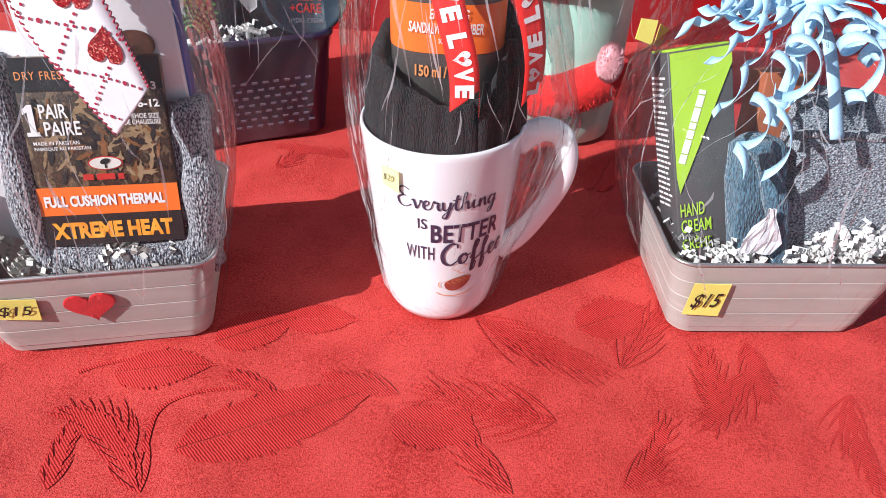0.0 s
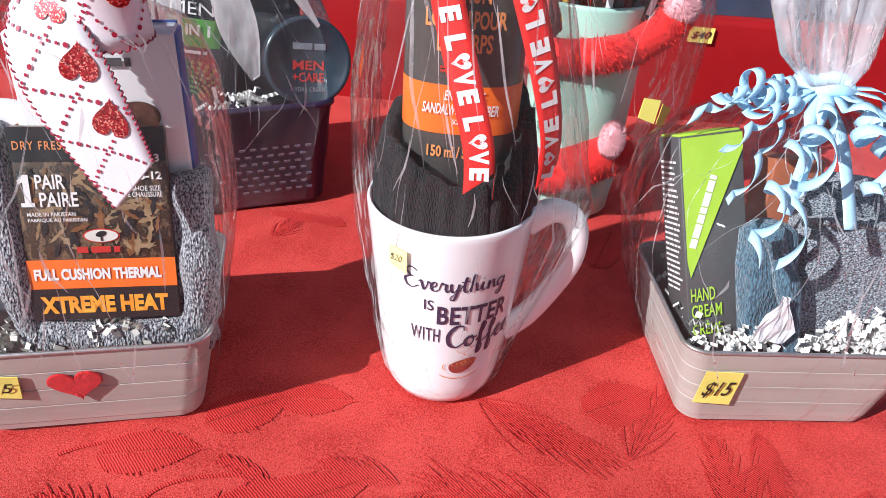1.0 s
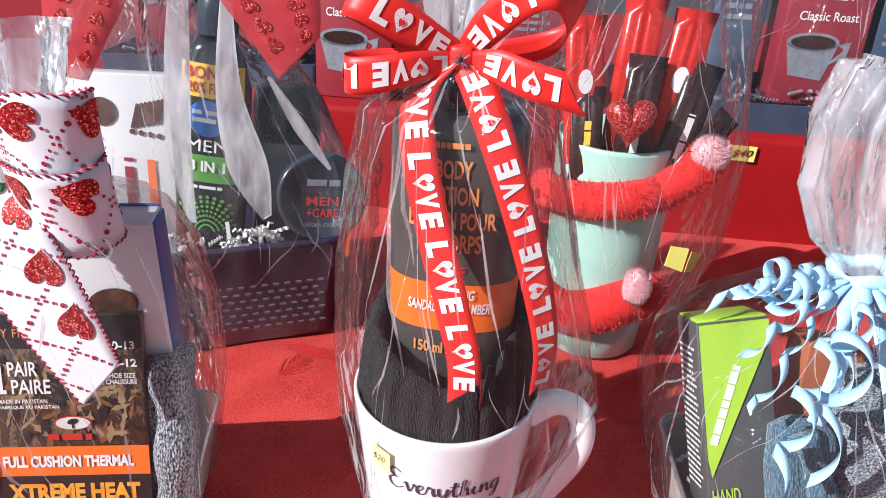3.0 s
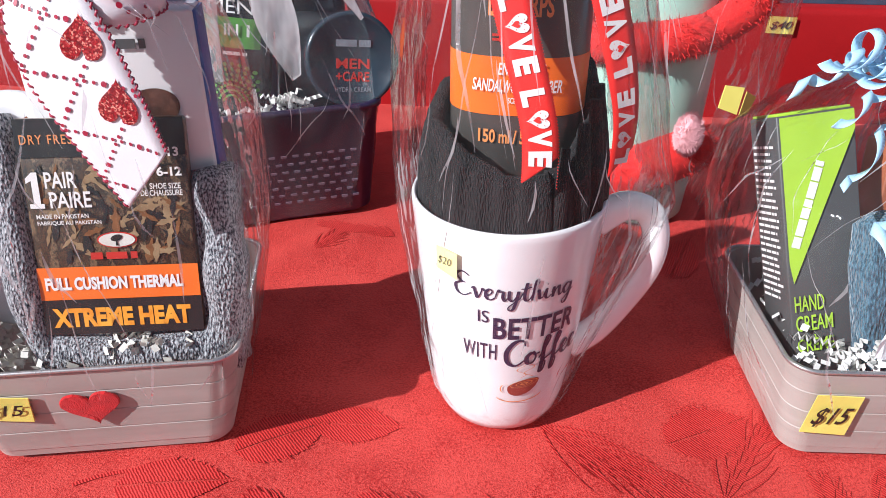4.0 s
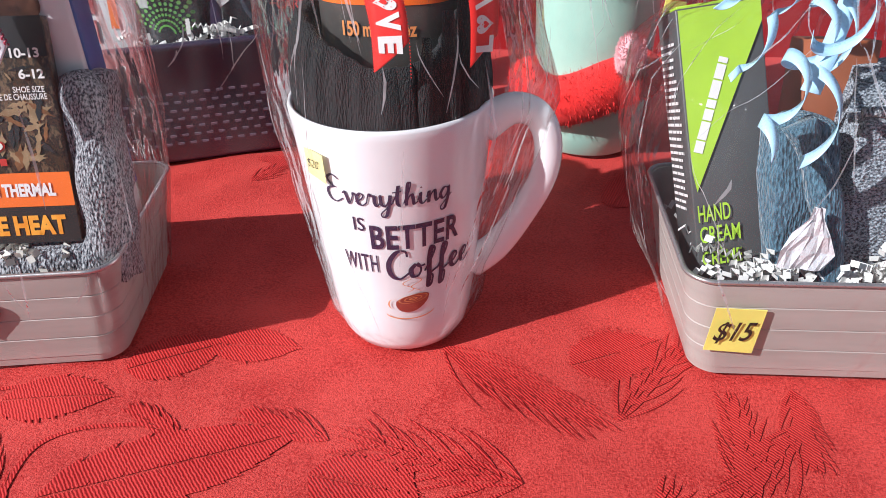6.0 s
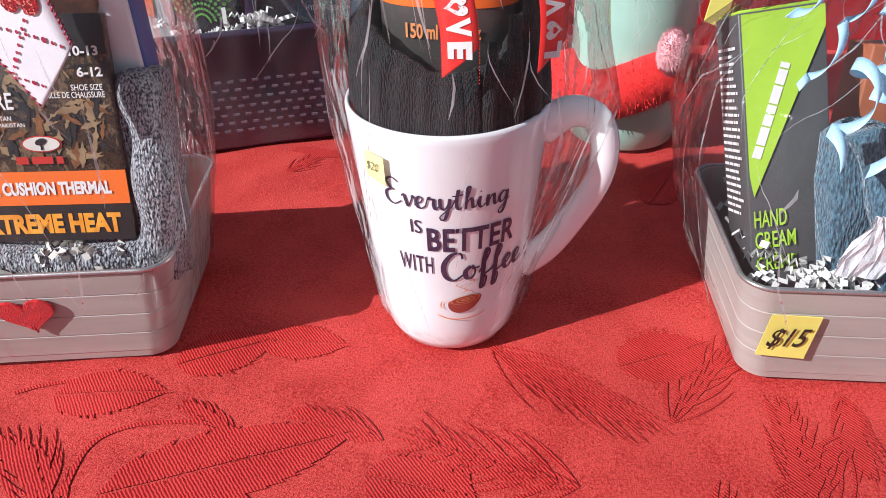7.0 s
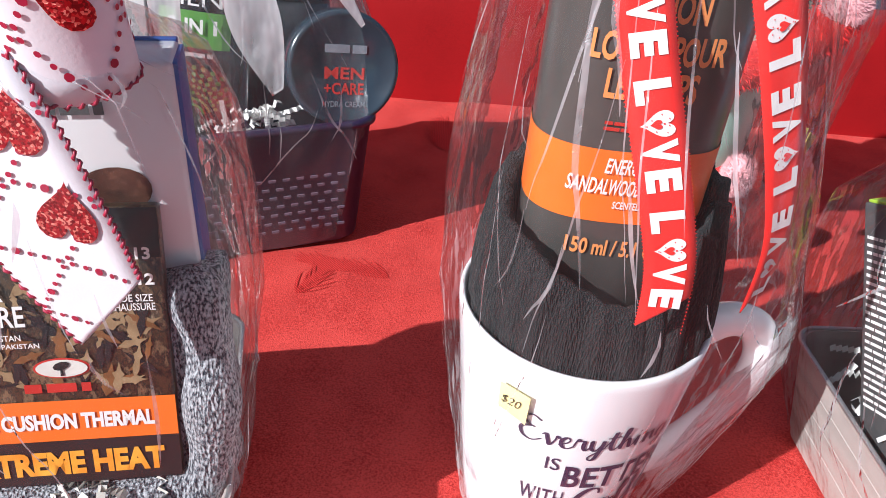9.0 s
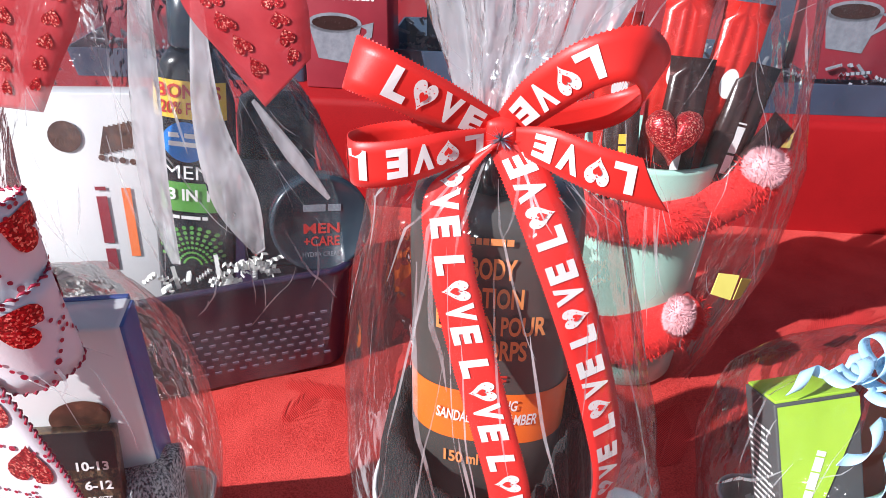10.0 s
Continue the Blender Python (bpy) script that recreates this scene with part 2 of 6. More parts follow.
MAROON = plain("maroon_card", (0.30, 0.03, 0.045), (0.24, 0.022, 0.035), 30, 0.35, coat=0.2)
NAVY_CARD = plain("slate_blue_card", (0.05, 0.085, 0.14), (0.035, 0.06, 0.10), 30, 0.5)
GREY_SHRED = plain("grey_crinkle_paper", (0.25, 0.26, 0.29), (0.16, 0.17, 0.2), 120, 0.7)
PLAID = print_of("red_black_plaid", [(0.40, (0.015, 0.012, 0.02)), (0.52, (0.20, 0.012, 0.02)), (0.65, (0.45, 0.02, 0.03))], 30, (1, 1, 1), 0.8, 2.0, 0)
GREEN_TIE = plain("green_foil_tie", (0.02, 0.30, 0.10), None, 200, 0.3, 0.6)
SILVER_TIE = plain("tinsel_tie", (0.45, 0.43, 0.5), None, 300, 0.3, 0.8)
ASPHALT = plain("asphalt", (0.055, 0.055, 0.056), (0.04, 0.04, 0.041), 3, 0.9, bump=0.5, fine=120)
WOOD = plain("table_board", (0.32, 0.24, 0.16), (0.26, 0.19, 0.12), 10, 0.6)
FILM = film("clear_cellophane", 0.022, 0.75, 36.0, 0.55)
# Basket film: its own haze, raised further to stand in for glare.
FILM_HAZY_GLARE = film("hazy_glare_cellophane", 0.10, 0.8, 40.0, 0.9)
# Sun glare on the basket wrap, put into a white milky film.
FILM_GLARE = film("painted_sun_glare_film", 0.70, 0.9, 40.0, 1.6)
RUST_INK = plain("rust_red_ink", (0.36, 0.05, 0.028), (0.28, 0.035, 0.02), 300, 0.4)
# Milky white film that paints the shine along creases.
FILM_HIGHLIGHT = film("crease_highlight_film", 0.40, 0.8, 120.0, 1.4)
FILM_THICK = film("gathered_cellophane", 0.42, 0.8, 60.0, 1.5)
# Fainter painted glare for the other strips on the basket wrap.
FILM_GLARE_SOFT = film("soft_sun_glare_film", 0.55, 0.5, 50.0, 1.4)


# ---- building helpers ----
def part(name, bm, material, parent=None, label="", smooth=True):
    """Links a bmesh as one mesh object, under a thing or a part."""
    me = bpy.data.meshes.new(name)
    bm.to_mesh(me)
    bm.free()
    me.materials.append(material)
    if smooth:
        me.polygons.foreach_set("use_smooth", [True] * len(me.polygons))
    ob = new(name, me)
    if parent:
        ob.parent = parent
    if label:
        tagged(ob, label)
    return ob


def thing(name, m, label, category, group="", kind=""):
    ob = new(name)
    ob.empty_display_size = 0.02
    ob.matrix_world = m
    return tagged(ob, label, category, group, kind)


def loft(rings, cap0=True, cap1=True, bm=None, closed=True):
    """A skin over rings of points."""
    bm = bm or bmesh.new()
    vs = [[bm.verts.new(p) for p in r] for r in rings]
    n = len(rings[0])
    for a, b in zip(vs, vs[1:]):
        for i in range(n if closed else n - 1):
            j = (i + 1) % n
            bm.faces.new((a[i], a[j], b[j], b[i]))
    if cap0:
        bm.faces.new(list(reversed(vs[0])))
    if cap1:
        bm.faces.new(vs[-1])
    return bm


def sup(a, b, p, z, n=48, cx=0.0, cy=0.0, rot=0.0, ripple=None):
    """A ring of a rounded rectangle (superellipse of power p)."""
    out = []
    for i in range(n):
        th = 2 * math.pi * i / n
        c, s = math.cos(th), math.sin(th)
        r = (abs(c / a) ** p + abs(s / b) ** p) ** (-1 / p)
        if ripple:
            r += ripple(th)
        x, y = r * c, r * s
        out.append((cx + x * math.cos(rot) - y * math.sin(rot), cy + x * math.sin(rot) + y * math.cos(rot), z))
    return out


def lathe(profile, n=48, cap0=True, cap1=True):
    return loft([[(r * math.cos(2 * math.pi * i / n), r * math.sin(2 * math.pi * i / n), z) for i in range(n)] for r, z in profile], cap0, cap1)


def slab(x0, x1, y0, y1, z0, z1, bevel=0.001, seg=2):
    bm = bmesh.new()
    bmesh.ops.create_cube(bm, size=1)
    for v in bm.verts:
        v.co = Vector(((x0 + x1) / 2 + v.co.x * (x1 - x0), (y0 + y1) / 2 + v.co.y * (y1 - y0), (z0 + z1) / 2 + v.co.z * (z1 - z0)))
    if bevel:
        bmesh.ops.bevel(bm, geom=bm.edges[:], offset=bevel, segments=seg, affect="EDGES", profile=0.5)
    return bm


def tube(points, radius, n=12, flat=1.0, up=(0, 1, 0), caps=True):
    """A round or flattened rod along points; radius may be one for each point."""
    pts = [Vector(p) for p in points]
    rings = []
    for i, p in enumerate(pts):
        d = (pts[min(i + 1, len(pts) - 1)] - pts[max(i - 1, 0)]).normalized()
        u = Vector(up)
        s = d.cross(u)
        s = s.normalized() if s.length > 1e-4 else Vector((1, 0, 0))
        w = s.cross(d).normalized()
        r = radius[i] if isinstance(radius, (list, tuple)) else radius
        rings.append([p + s * r * math.cos(2 * math.pi * k / n) + w * r * flat * math.sin(2 * math.pi * k / n) for k in range(n)])
    return loft(rings, caps, caps)


def spline(points, n):
    """A smooth line through points, in n + 1 steps."""
    P = [Vector(p) for p in points]
    out = []
    for k in range(n + 1):
        u = k / n * (len(P) - 1)
        i = min(int(u), len(P) - 2)
        f = u - i
        a, b, c, d = P[max(i - 1, 0)], P[i], P[i + 1], P[min(i + 2, len(P) - 1)]
        out.append(0.5 * ((2 * b) + (c - a) * f + (2 * a - 5 * b + 4 * c - d) * f * f + (3 * b - a - 3 * c + d) * f ** 3))
    return out


class Strip:
    """A band of cloth along a line, with a width direction at each end of it."""

    def __init__(self, points, widths, n=40, thick=0.0004):
        self.p, self.w, self.n, self.thick = spline(points, n), spline(widths, n), n, thick
        self.s = [0.0]
        for a, b in zip(self.p, self.p[1:]):
            self.s.append(self.s[-1] + (b - a).length)
        self.length = self.s[-1]
        i = int(n * 0.3)
        out = self.w[i].cross(self.p[i + 1] - self.p[i])
        self.face = 1 if out.y < 0 else -1

    def at(self, s, v, lift=0.0):
        """The place s metres along and v (-1 to 1) across."""
        s = min(max(s, 0), self.length * 0.99999)
        i = next(k for k in range(self.n) if self.s[k + 1] >= s)
        f = (s - self.s[i]) / max(1e-9, self.s[i + 1] - self.s[i])
        p, w = self.p[i].lerp(self.p[i + 1], f), self.w[i].lerp(self.w[i + 1], f)
        d = (self.p[i + 1] - self.p[i]).normalized()
        return p + w * v + w.cross(d).normalized() * lift

    def print_at(self, s, v, lift):
        """A place on the outward face, for print that reads along the band."""
        return self.at(s, -v * self.face, lift * self.face)

    def mesh(self, across=4, point=0.0):
        """point: how far one corner of the end runs on to a tip."""
        rings = []
        for k in range(self.n + 1):
            s = self.s[k]
            row = []
            for side in (1, -1):
                for j in range(across + 1):
                    v = (-1 + 2 * j / across) * side
                    row.append(self.at(s - point * (1 + v) / 2 * (k / self.n) ** 3, v, side * self.thick / 2))
            rings.append(row)
        return loft(rings)


FONT_CACHE = {}


def glyphs(text, offset=0.0, shear=0.0, spacing=1.0):
    """The mesh of a line of text, scaled to a box 1 x 1."""
    key = (text, offset, shear, spacing)
    if key not in FONT_CACHE:
        cu = bpy.data.curves.new("text", "FONT")
        cu.body, cu.offset, cu.shear, cu.space_character, cu.resolution_u = text, offset, shear, spacing, 3
        ob = bpy.data.objects.new("text", cu)
        scene.collection.objects.link(ob)
        me = bpy.data.meshes.new_from_object(ob.evaluated_get(bpy.context.evaluated_depsgraph_get()))
        vs = np.array([v.co[:2] for v in me.vertices])
        lo, hi = vs.min(0), vs.max(0)
        FONT_CACHE[key] = ((vs - lo) / np.maximum(hi - lo, 1e-6), [tuple(p.vertices) for p in me.polygons])
        bpy.data.objects.remove(ob)
        bpy.data.curves.remove(cu)
        bpy.data.meshes.remove(me)
    return FONT_CACHE[key]


def shape_on(bm, place, pts):
    """A filled outline, laid by place(u, v)."""
    vs = [bm.verts.new(place(*p)) for p in pts]
    bm.faces.new(vs)


def fill(bm, place, pts, rings=4):
    """A filled outline that follows a curved surface."""
    cx, cy = sum(p[0] for p in pts) / len(pts), sum(p[1] for p in pts) / len(pts)
    rows = [[bm.verts.new(place(cx + (x - cx) * k / rings, cy + (y - cy) * k / rings)) for x, y in pts] for k in range(1, rings + 1)]
    mid = bm.verts.new(place(cx, cy))
    n = len(pts)
    for i in range(n):
        j = (i + 1) % n
        bm.faces.new((mid, rows[0][i], rows[0][j]))
        for a, b in zip(rows, rows[1:]):
            bm.faces.new((a[i], b[i], b[j], a[j]))


def write(bm, text, place, u0, u1, v0, v1, **style):
    """A line of text in the box u0..u1, v0..v1 of a surface."""
    pts, faces = glyphs(text, **style)
    vs = [bm.verts.new(place(u0 + (u1 - u0) * x, v0 + (v1 - v0) * y)) for x, y in pts]
    for f in faces:
        try:
            bm.faces.new([vs[i] for i in f])
        except ValueError:
            pass


def heart_points(n=28):
    out = []
    for i in range(n):
        a = 2 * math.pi * i / n
        out.append((16 * math.sin(a) ** 3 / 17, (13 * math.cos(a) - 5 * math.cos(2 * a) - 2 * math.cos(3 * a) - math.cos(4 * a) + 2.5) / 15))
    return out


def disc_points(n=14):
    return [(math.cos(2 * math.pi * i / n), math.sin(2 * math.pi * i / n)) for i in range(n)]


def turned(pts, cx, cy, size, angle=0.0, sy=1.0):
    c, s = math.cos(angle), math.sin(angle)
    return [(cx + size * (x * c - y * sy * s), cy + size * (x * s + y * sy * c)) for x, y in pts]


def bars(bm, place, u0, u1, v0, v1, rows, rng, fill=0.62, words=5):
    """Unreadable small print: short bars in rows."""
    h = (v1 - v0) / rows
    for r in range(rows):
        u = u0
        top = v1 - r * h
        stop = u1 - rng.uniform(0, 0.25) * (u1 - u0)
        while u < stop:
            w = rng.uniform(0.4, 1.4) * (u1 - u0) / words
            e = min(u + w, stop)
            shape_on(bm, place, [(u, top - h * fill), (e, top - h * fill), (e, top), (u, top)])
            u = e + 0.12 * (u1 - u0) / words


def flat(origin, right, up, lift=0.0004):
    """A surface to write on: metres to the right and up from origin."""
    o, r, u = Vector(origin), Vector(right).normalized(), Vector(up).normalized()
    nrm = r.cross(u)
    return lambda a, b: o + r * a + u * b + nrm * lift


def frame_of(origin, right, up):
    """A pose whose x runs to the right, z up, and y away from the viewer."""
    u = Vector(up).normalized()
    r = Vector(right)
    r = (r - u * r.dot(u)).normalized()
    y = u.cross(r)
    return Matrix.Translation(origin) @ Matrix((r, y, u)).transposed().to_4x4()


def shreds(rng, count, box, length=(0.02, 0.04), width=0.0028, bm=None, tilt=0.5):
    """Zigzag paper shreds lying in a box, all in one mesh."""
    bm = bm or bmesh.new()
    (x0, x1), (y0, y1), (z0, z1) = box
    for _ in range(count):
        L, k = rng.uniform(*length), rng.randint(8, 13)
        m = Matrix.Translation((rng.uniform(x0, x1), rng.uniform(y0, y1), rng.uniform(z0, z1))) @ Euler((rng.uniform(-tilt, tilt) + rng.choice((0, 1.5)), rng.uniform(-tilt, tilt), rng.uniform(0, 6.28))).to_matrix().to_4x4()
        bend = rng.uniform(-25, 25)
        rows = []
        for i in range(k + 1):
            x = (i / k - 0.5) * L
            z = (0.0016 if i % 2 else -0.0016) + bend * x * x * 0.4
            rows.append([bm.verts.new(m @ Vector((x, s * width / 2, z))) for s in (-1, 1)])
        for a, b in zip(rows, rows[1:]):
            bm.faces.new((a[0], a[1], b[1], b[0]))
    return bm


def bag(name, parent, rings, material, label, seed, folds=9, n=96, m=60, creases=64):
    """A film bag through rings (z, cx, cy, a, b, rot, power, fold depth)."""
    ph = [random.Random(seed).uniform(0, 6.28) for _ in range(4)]
    skin = []
    for k in range(m + 1):
        u = k / m * (len(rings) - 1)
        i = min(int(u), len(rings) - 2)
        f = u - i
        f = f * f * (3 - 2 * f) * 0.5 + f * 0.5
        z, cx, cy, a, b, rot, p, d = [x + (y - x) * f for x, y in zip(rings[i], rings[i + 1])]

        def ripple(th):
            w = math.sin(folds * th + ph[0] + 14 * z) + 0.6 * math.sin((2 * folds + 1) * th + ph[1] - 20 * z) + 0.4 * math.sin(5 * th + ph[2])
            return d * w * 0.5 + 0.0012 * noise.noise(Vector((math.cos(th) * 4, math.sin(th) * 4, z * 45 + seed)))
        skin.append(sup(a, b, p, z, n, cx, cy, rot, ripple))
    ob = part(name, loft(skin, False, False), material, parent, label)
    ob.visible_shadow = False
    # Pale slivers just off the skin: crinkle highlights added as geometry.
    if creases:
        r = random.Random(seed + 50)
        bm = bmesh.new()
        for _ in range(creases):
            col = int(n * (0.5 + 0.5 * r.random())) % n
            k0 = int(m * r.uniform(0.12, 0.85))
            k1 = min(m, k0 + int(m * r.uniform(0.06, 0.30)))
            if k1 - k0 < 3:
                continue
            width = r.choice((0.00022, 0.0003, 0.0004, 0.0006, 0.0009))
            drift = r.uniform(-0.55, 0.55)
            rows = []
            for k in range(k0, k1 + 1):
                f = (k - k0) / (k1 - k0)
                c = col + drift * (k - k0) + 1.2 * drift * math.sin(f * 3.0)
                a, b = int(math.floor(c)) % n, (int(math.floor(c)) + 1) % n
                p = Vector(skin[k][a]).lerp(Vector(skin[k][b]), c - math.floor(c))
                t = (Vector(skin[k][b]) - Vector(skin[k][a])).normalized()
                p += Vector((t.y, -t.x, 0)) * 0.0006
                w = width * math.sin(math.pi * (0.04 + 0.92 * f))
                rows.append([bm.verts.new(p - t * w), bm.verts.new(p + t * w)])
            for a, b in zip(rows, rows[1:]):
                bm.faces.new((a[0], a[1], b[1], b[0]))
        cr = part("crease_highlights", bm, FILM_HIGHLIGHT, ob, "pale slivers on the film, painted highlights along creases")
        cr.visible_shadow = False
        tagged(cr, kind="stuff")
    return ob


def soft_block(w, d, h, seed, puff=0.3, n=14, wave=0.0025):
    """A bulging folded textile, standing on z = 0."""
    bm = bmesh.new()
    bmesh.ops.create_cube(bm, size=2)
    bmesh.ops.subdivide_edges(bm, edges=bm.edges[:], cuts=n, use_grid_fill=True)
    for v in bm.verts:
        c = v.co.copy()
        s = Vector((c.x * math.sqrt(max(0, 1 - puff * (c.y ** 2 + c.z ** 2) / 2 + puff * c.y ** 2 * c.z ** 2 / 3)),
                    c.y * math.sqrt(max(0, 1 - puff * (c.x ** 2 + c.z ** 2) / 2 + puff * c.x ** 2 * c.z ** 2 / 3)),
                    c.z * math.sqrt(max(0, 1 - puff * (c.y ** 2 + c.x ** 2) / 2 + puff * c.x ** 2 * c.y ** 2 / 3))))
        q = Vector((s.x * w / 2, s.y * d / 2, s.z * h / 2 + h / 2))
        v.co = q + s.normalized() * wave * noise.noise(q * 60 + Vector((seed, 0, 0)))
    return bm


# ---- setting: table, cloth, tier ----
def cloth_height(x, y):
    """Small waves and creases of the cloth."""
    h = 0.0034 * noise.noise(Vector((x * 13, y * 13, 0.3))) + 0.0007 * noise.noise(Vector((x * 30, y * 30, 2.0)))
    h += 0.0012 * math.exp(-((0.8 * x + 0.6 * y - 0.02 + 0.01 * math.sin(9 * x)) / 0.012) ** 2) * max(0.0, 1 - abs(y - 0.16) / 0.1)
    return h - 0.0051


def table_cloth():
    bm = bmesh.new()
    nx, ny = 300, 200
    x0, x1, y0, y1 = -0.95, 0.95, -0.42, 0.80
    grid = []
    for j in range(ny + 1):
        y = y0 + (y1 - y0) * j / ny
        grid.append([bm.verts.new((x0 + (x1 - x0) * i / nx, y, cloth_height(x0 + (x1 - x0) * i / nx, y))) for i in range(nx + 1)])
    for a, b in zip(grid, grid[1:]):
        for i in range(nx):
            bm.faces.new((a[i], a[i + 1], b[i + 1], b[i]))
    edge = [grid[0][i] for i in range(nx + 1)]
    low = [bm.verts.new((v.co.x, y0 - 0.012 + 0.012 * math.sin(v.co.x * 28), -0.28)) for v in edge]
    for i in range(nx):
        bm.faces.new((low[i], low[i + 1], edge[i + 1], edge[i]))
    ob = part("table_cloth", bm, RED_CLOTH)
    tagged(ob, "red damask tablecloth with woven leaves, spread over the table", "tablecloth", kind="structure")
    return ob


cloth = table_cloth()


def on_cloth(x, y, lift=0.0006):
    return (x, y, cloth_height(x, y) + lift)


def blade(bm, x, y, ang, length, width, bend=0.0, n=6):
    """One narrow woven leaflet lying on the cloth."""
    left, right = [], []
    for i in range(n + 1):
        f = i / n
        a = ang + bend * f
        px, py = x + math.cos(a) * length * f, y + math.sin(a) * length * f
        w = width * math.sin(math.pi * min(1, f * 0.94 + 0.06)) ** 0.8 / 2
        left.append(bm.verts.new(on_cloth(px - math.sin(a) * w, py + math.cos(a) * w)))
        right.append(bm.verts.new(on_cloth(px + math.sin(a) * w, py - math.cos(a) * w)))
    for i in range(n):
        bm.faces.new((right[i], right[i + 1], left[i + 1], left[i]))


def spray(bm, rng, x, y, ang, length, count=15, spread=1.0, width=0.0028):
    """A palm-like spray: a bent rib with leaflets to both sides."""
    bend = rng.uniform(-0.5, 0.5)
    for i in range(count):
        f = i / count
        a = ang + bend * f
        px, py = x + math.cos(a) * length * f, y + math.sin(a) * length * f
        for side in (-1, 1):
            for q in range(2):
                blade(bm, px, py, a + side * spread * (0.30 + 0.34 * q + 0.10 * rng.random()), length * (0.62 - 0.30 * f) * rng.uniform(0.75, 1.1), width * rng.uniform(0.6, 1.1), -side * 0.25)
    blade(bm, x, y, ang, length * 1.25, width * 0.9, bend)


def broad_leaf(bm, rng, x, y, ang, length, width):
    """A broad toothed leaf, split along its veins."""
    n = 15

    def spot(f, out, side):
        w = width * math.sin(math.pi * min(1, 0.08 + 0.9 * f)) ** 0.7 / 2
        a, b = f * length, side * (0.0006 + out * w)
        return bm.verts.new(on_cloth(x + math.cos(ang) * a - math.sin(ang) * b, y + math.sin(ang) * a + math.cos(ang) * b))
    for side in (-1, 1):
        for i in range(n):
            f0, f1, reach = i / n, (i + 0.93) / n, rng.uniform(0.9, 1.08)
            rows = []
            for k in range(5):
                o = k / 4
                rows.append((spot(f0 + 0.085 * o, o * 0.84, side), spot(f1 + 0.13 * o, o * reach, side)))
            for (a, b), (c, d) in zip(rows, rows[1:]):
                bm.faces.new((a, b, d, c) if side > 0 else (c, d, b, a))


def stem(bm, points, width=0.0022):
    pts = [Vector((*p[:2], 0)) for p in points]
    line = spline(pts, 16)
    for a, b in zip(line, line[1:]):
        d = (b - a).normalized()
        s = Vector((-d.y, d.x, 0)) * width / 2
        bm.faces.new([bm.verts.new(on_cloth(p.x, p.y)) for p in (a - s, b - s, b + s, a + s)])


def damask():
    rng = random.Random(5)
    bm = bmesh.new()
    sprays = (((0.023, 0.321, 0.102, 0.263), 14, 0.9), ((0.124, 0.320, 0.104, 0.351), 9, 1.3), ((0.153, 0.249, 0.165, 0.308), 14, 1.0), ((-0.142, 0.203, -0.183, 0.251), 13, 0.9), ((0.068, 0.241, -0.019, 0.253), 12, 1.2), ((0.185, 0.311, 0.184, 0.259), 12, 1.0), ((-0.110, 0.503, -0.149, 0.526), 8, 1.0), ((-0.140, 0.477, -0.114, 0.515), 8, 1.2),
               ((0.183, 0.289, 0.148, 0.230), 10, 0.9), ((0.232, 0.274, 0.198, 0.210), 10, 0.9), ((0.107, 0.282, 0.144, 0.357), 10, 0.9), ((-0.016, 0.254, -0.062, 0.270), 10, 0.9), ((-0.130, 0.183, -0.169, 0.240), 10, 0.9), ((-0.175, 0.182, -0.182, 0.227), 10, 0.9), ((0.045, 0.196, -0.002, 0.237), 10, 0.9), ((0.098, 0.203, 0.145, 0.243), 10, 0.9), ((-0.080, 0.244, -0.111, 0.265), 10, 0.9), ((-0.086, 0.499, -0.135, 0.529), 10, 0.9))
    for (x0, y0, x1, y1), count, spread in sprays:
        spray(bm, rng, x0, y0, math.atan2(y1 - y0, x1 - x0), math.hypot(x1 - x0, y1 - y0) * 0.8, max(6, count - 4), spread, 0.0020)
    for x, y, a, L in ((0.03, 0.62, 0.7, 0.06), (-0.05, 0.68, 2.0, 0.06), (0.25, 0.6, 1.0, 0.07), (0.20, 0.70, 2.6, 0.06), (-0.3, 0.3, 1.2, 0.07), (0.34, 0.38, 0.8, 0.07), (0.0, 0.06, 2.0, 0.07), (0.2, 0.10, 2.4, 0.07), (-0.2, 0.05, 1.0, 0.07)):
        spray(bm, rng, x, y, a, L)
    for (x0, y0, x1, y1), w in (((-0.122, 0.206, -0.034, 0.254), 0.040), ((-0.093, 0.308, -0.050, 0.310), 0.026), ((-0.175, 0.256, -0.124, 0.264), 0.030), ((-0.126, 0.282, -0.088, 0.309), 0.034), ((-0.019, 0.235, 0.025, 0.231), 0.030), ((0.086, 0.314, 0.127, 0.337), 0.034)):
        broad_leaf(bm, rng, x0, y0, math.atan2(y1 - y0, x1 - x0), math.hypot(x1 - x0, y1 - y0), w)
    for x, y, a, L, w in ((0.11, 0.47, 1.2, 0.06, 0.03), (0.0, 0.56, 0.3, 0.07, 0.035), (0.12, 0.06, 1.4, 0.08, 0.04), (0.3, 0.5, -0.5, 0.08, 0.04)):
        broad_leaf(bm, rng, x, y, a, L, w)
    stem(bm, [(-0.136, 0.205), (-0.139, 0.229), (-0.126, 0.242), (-0.097, 0.250)])
    stem(bm, [(-0.195, 0.255), (-0.183, 0.262), (-0.165, 0.267)])
    ob = part("woven_leaf_pattern", bm, RED_LEAF, cloth, "darker woven leaf sprays", smooth=False)
    tagged(ob, kind="stuff")


damask()


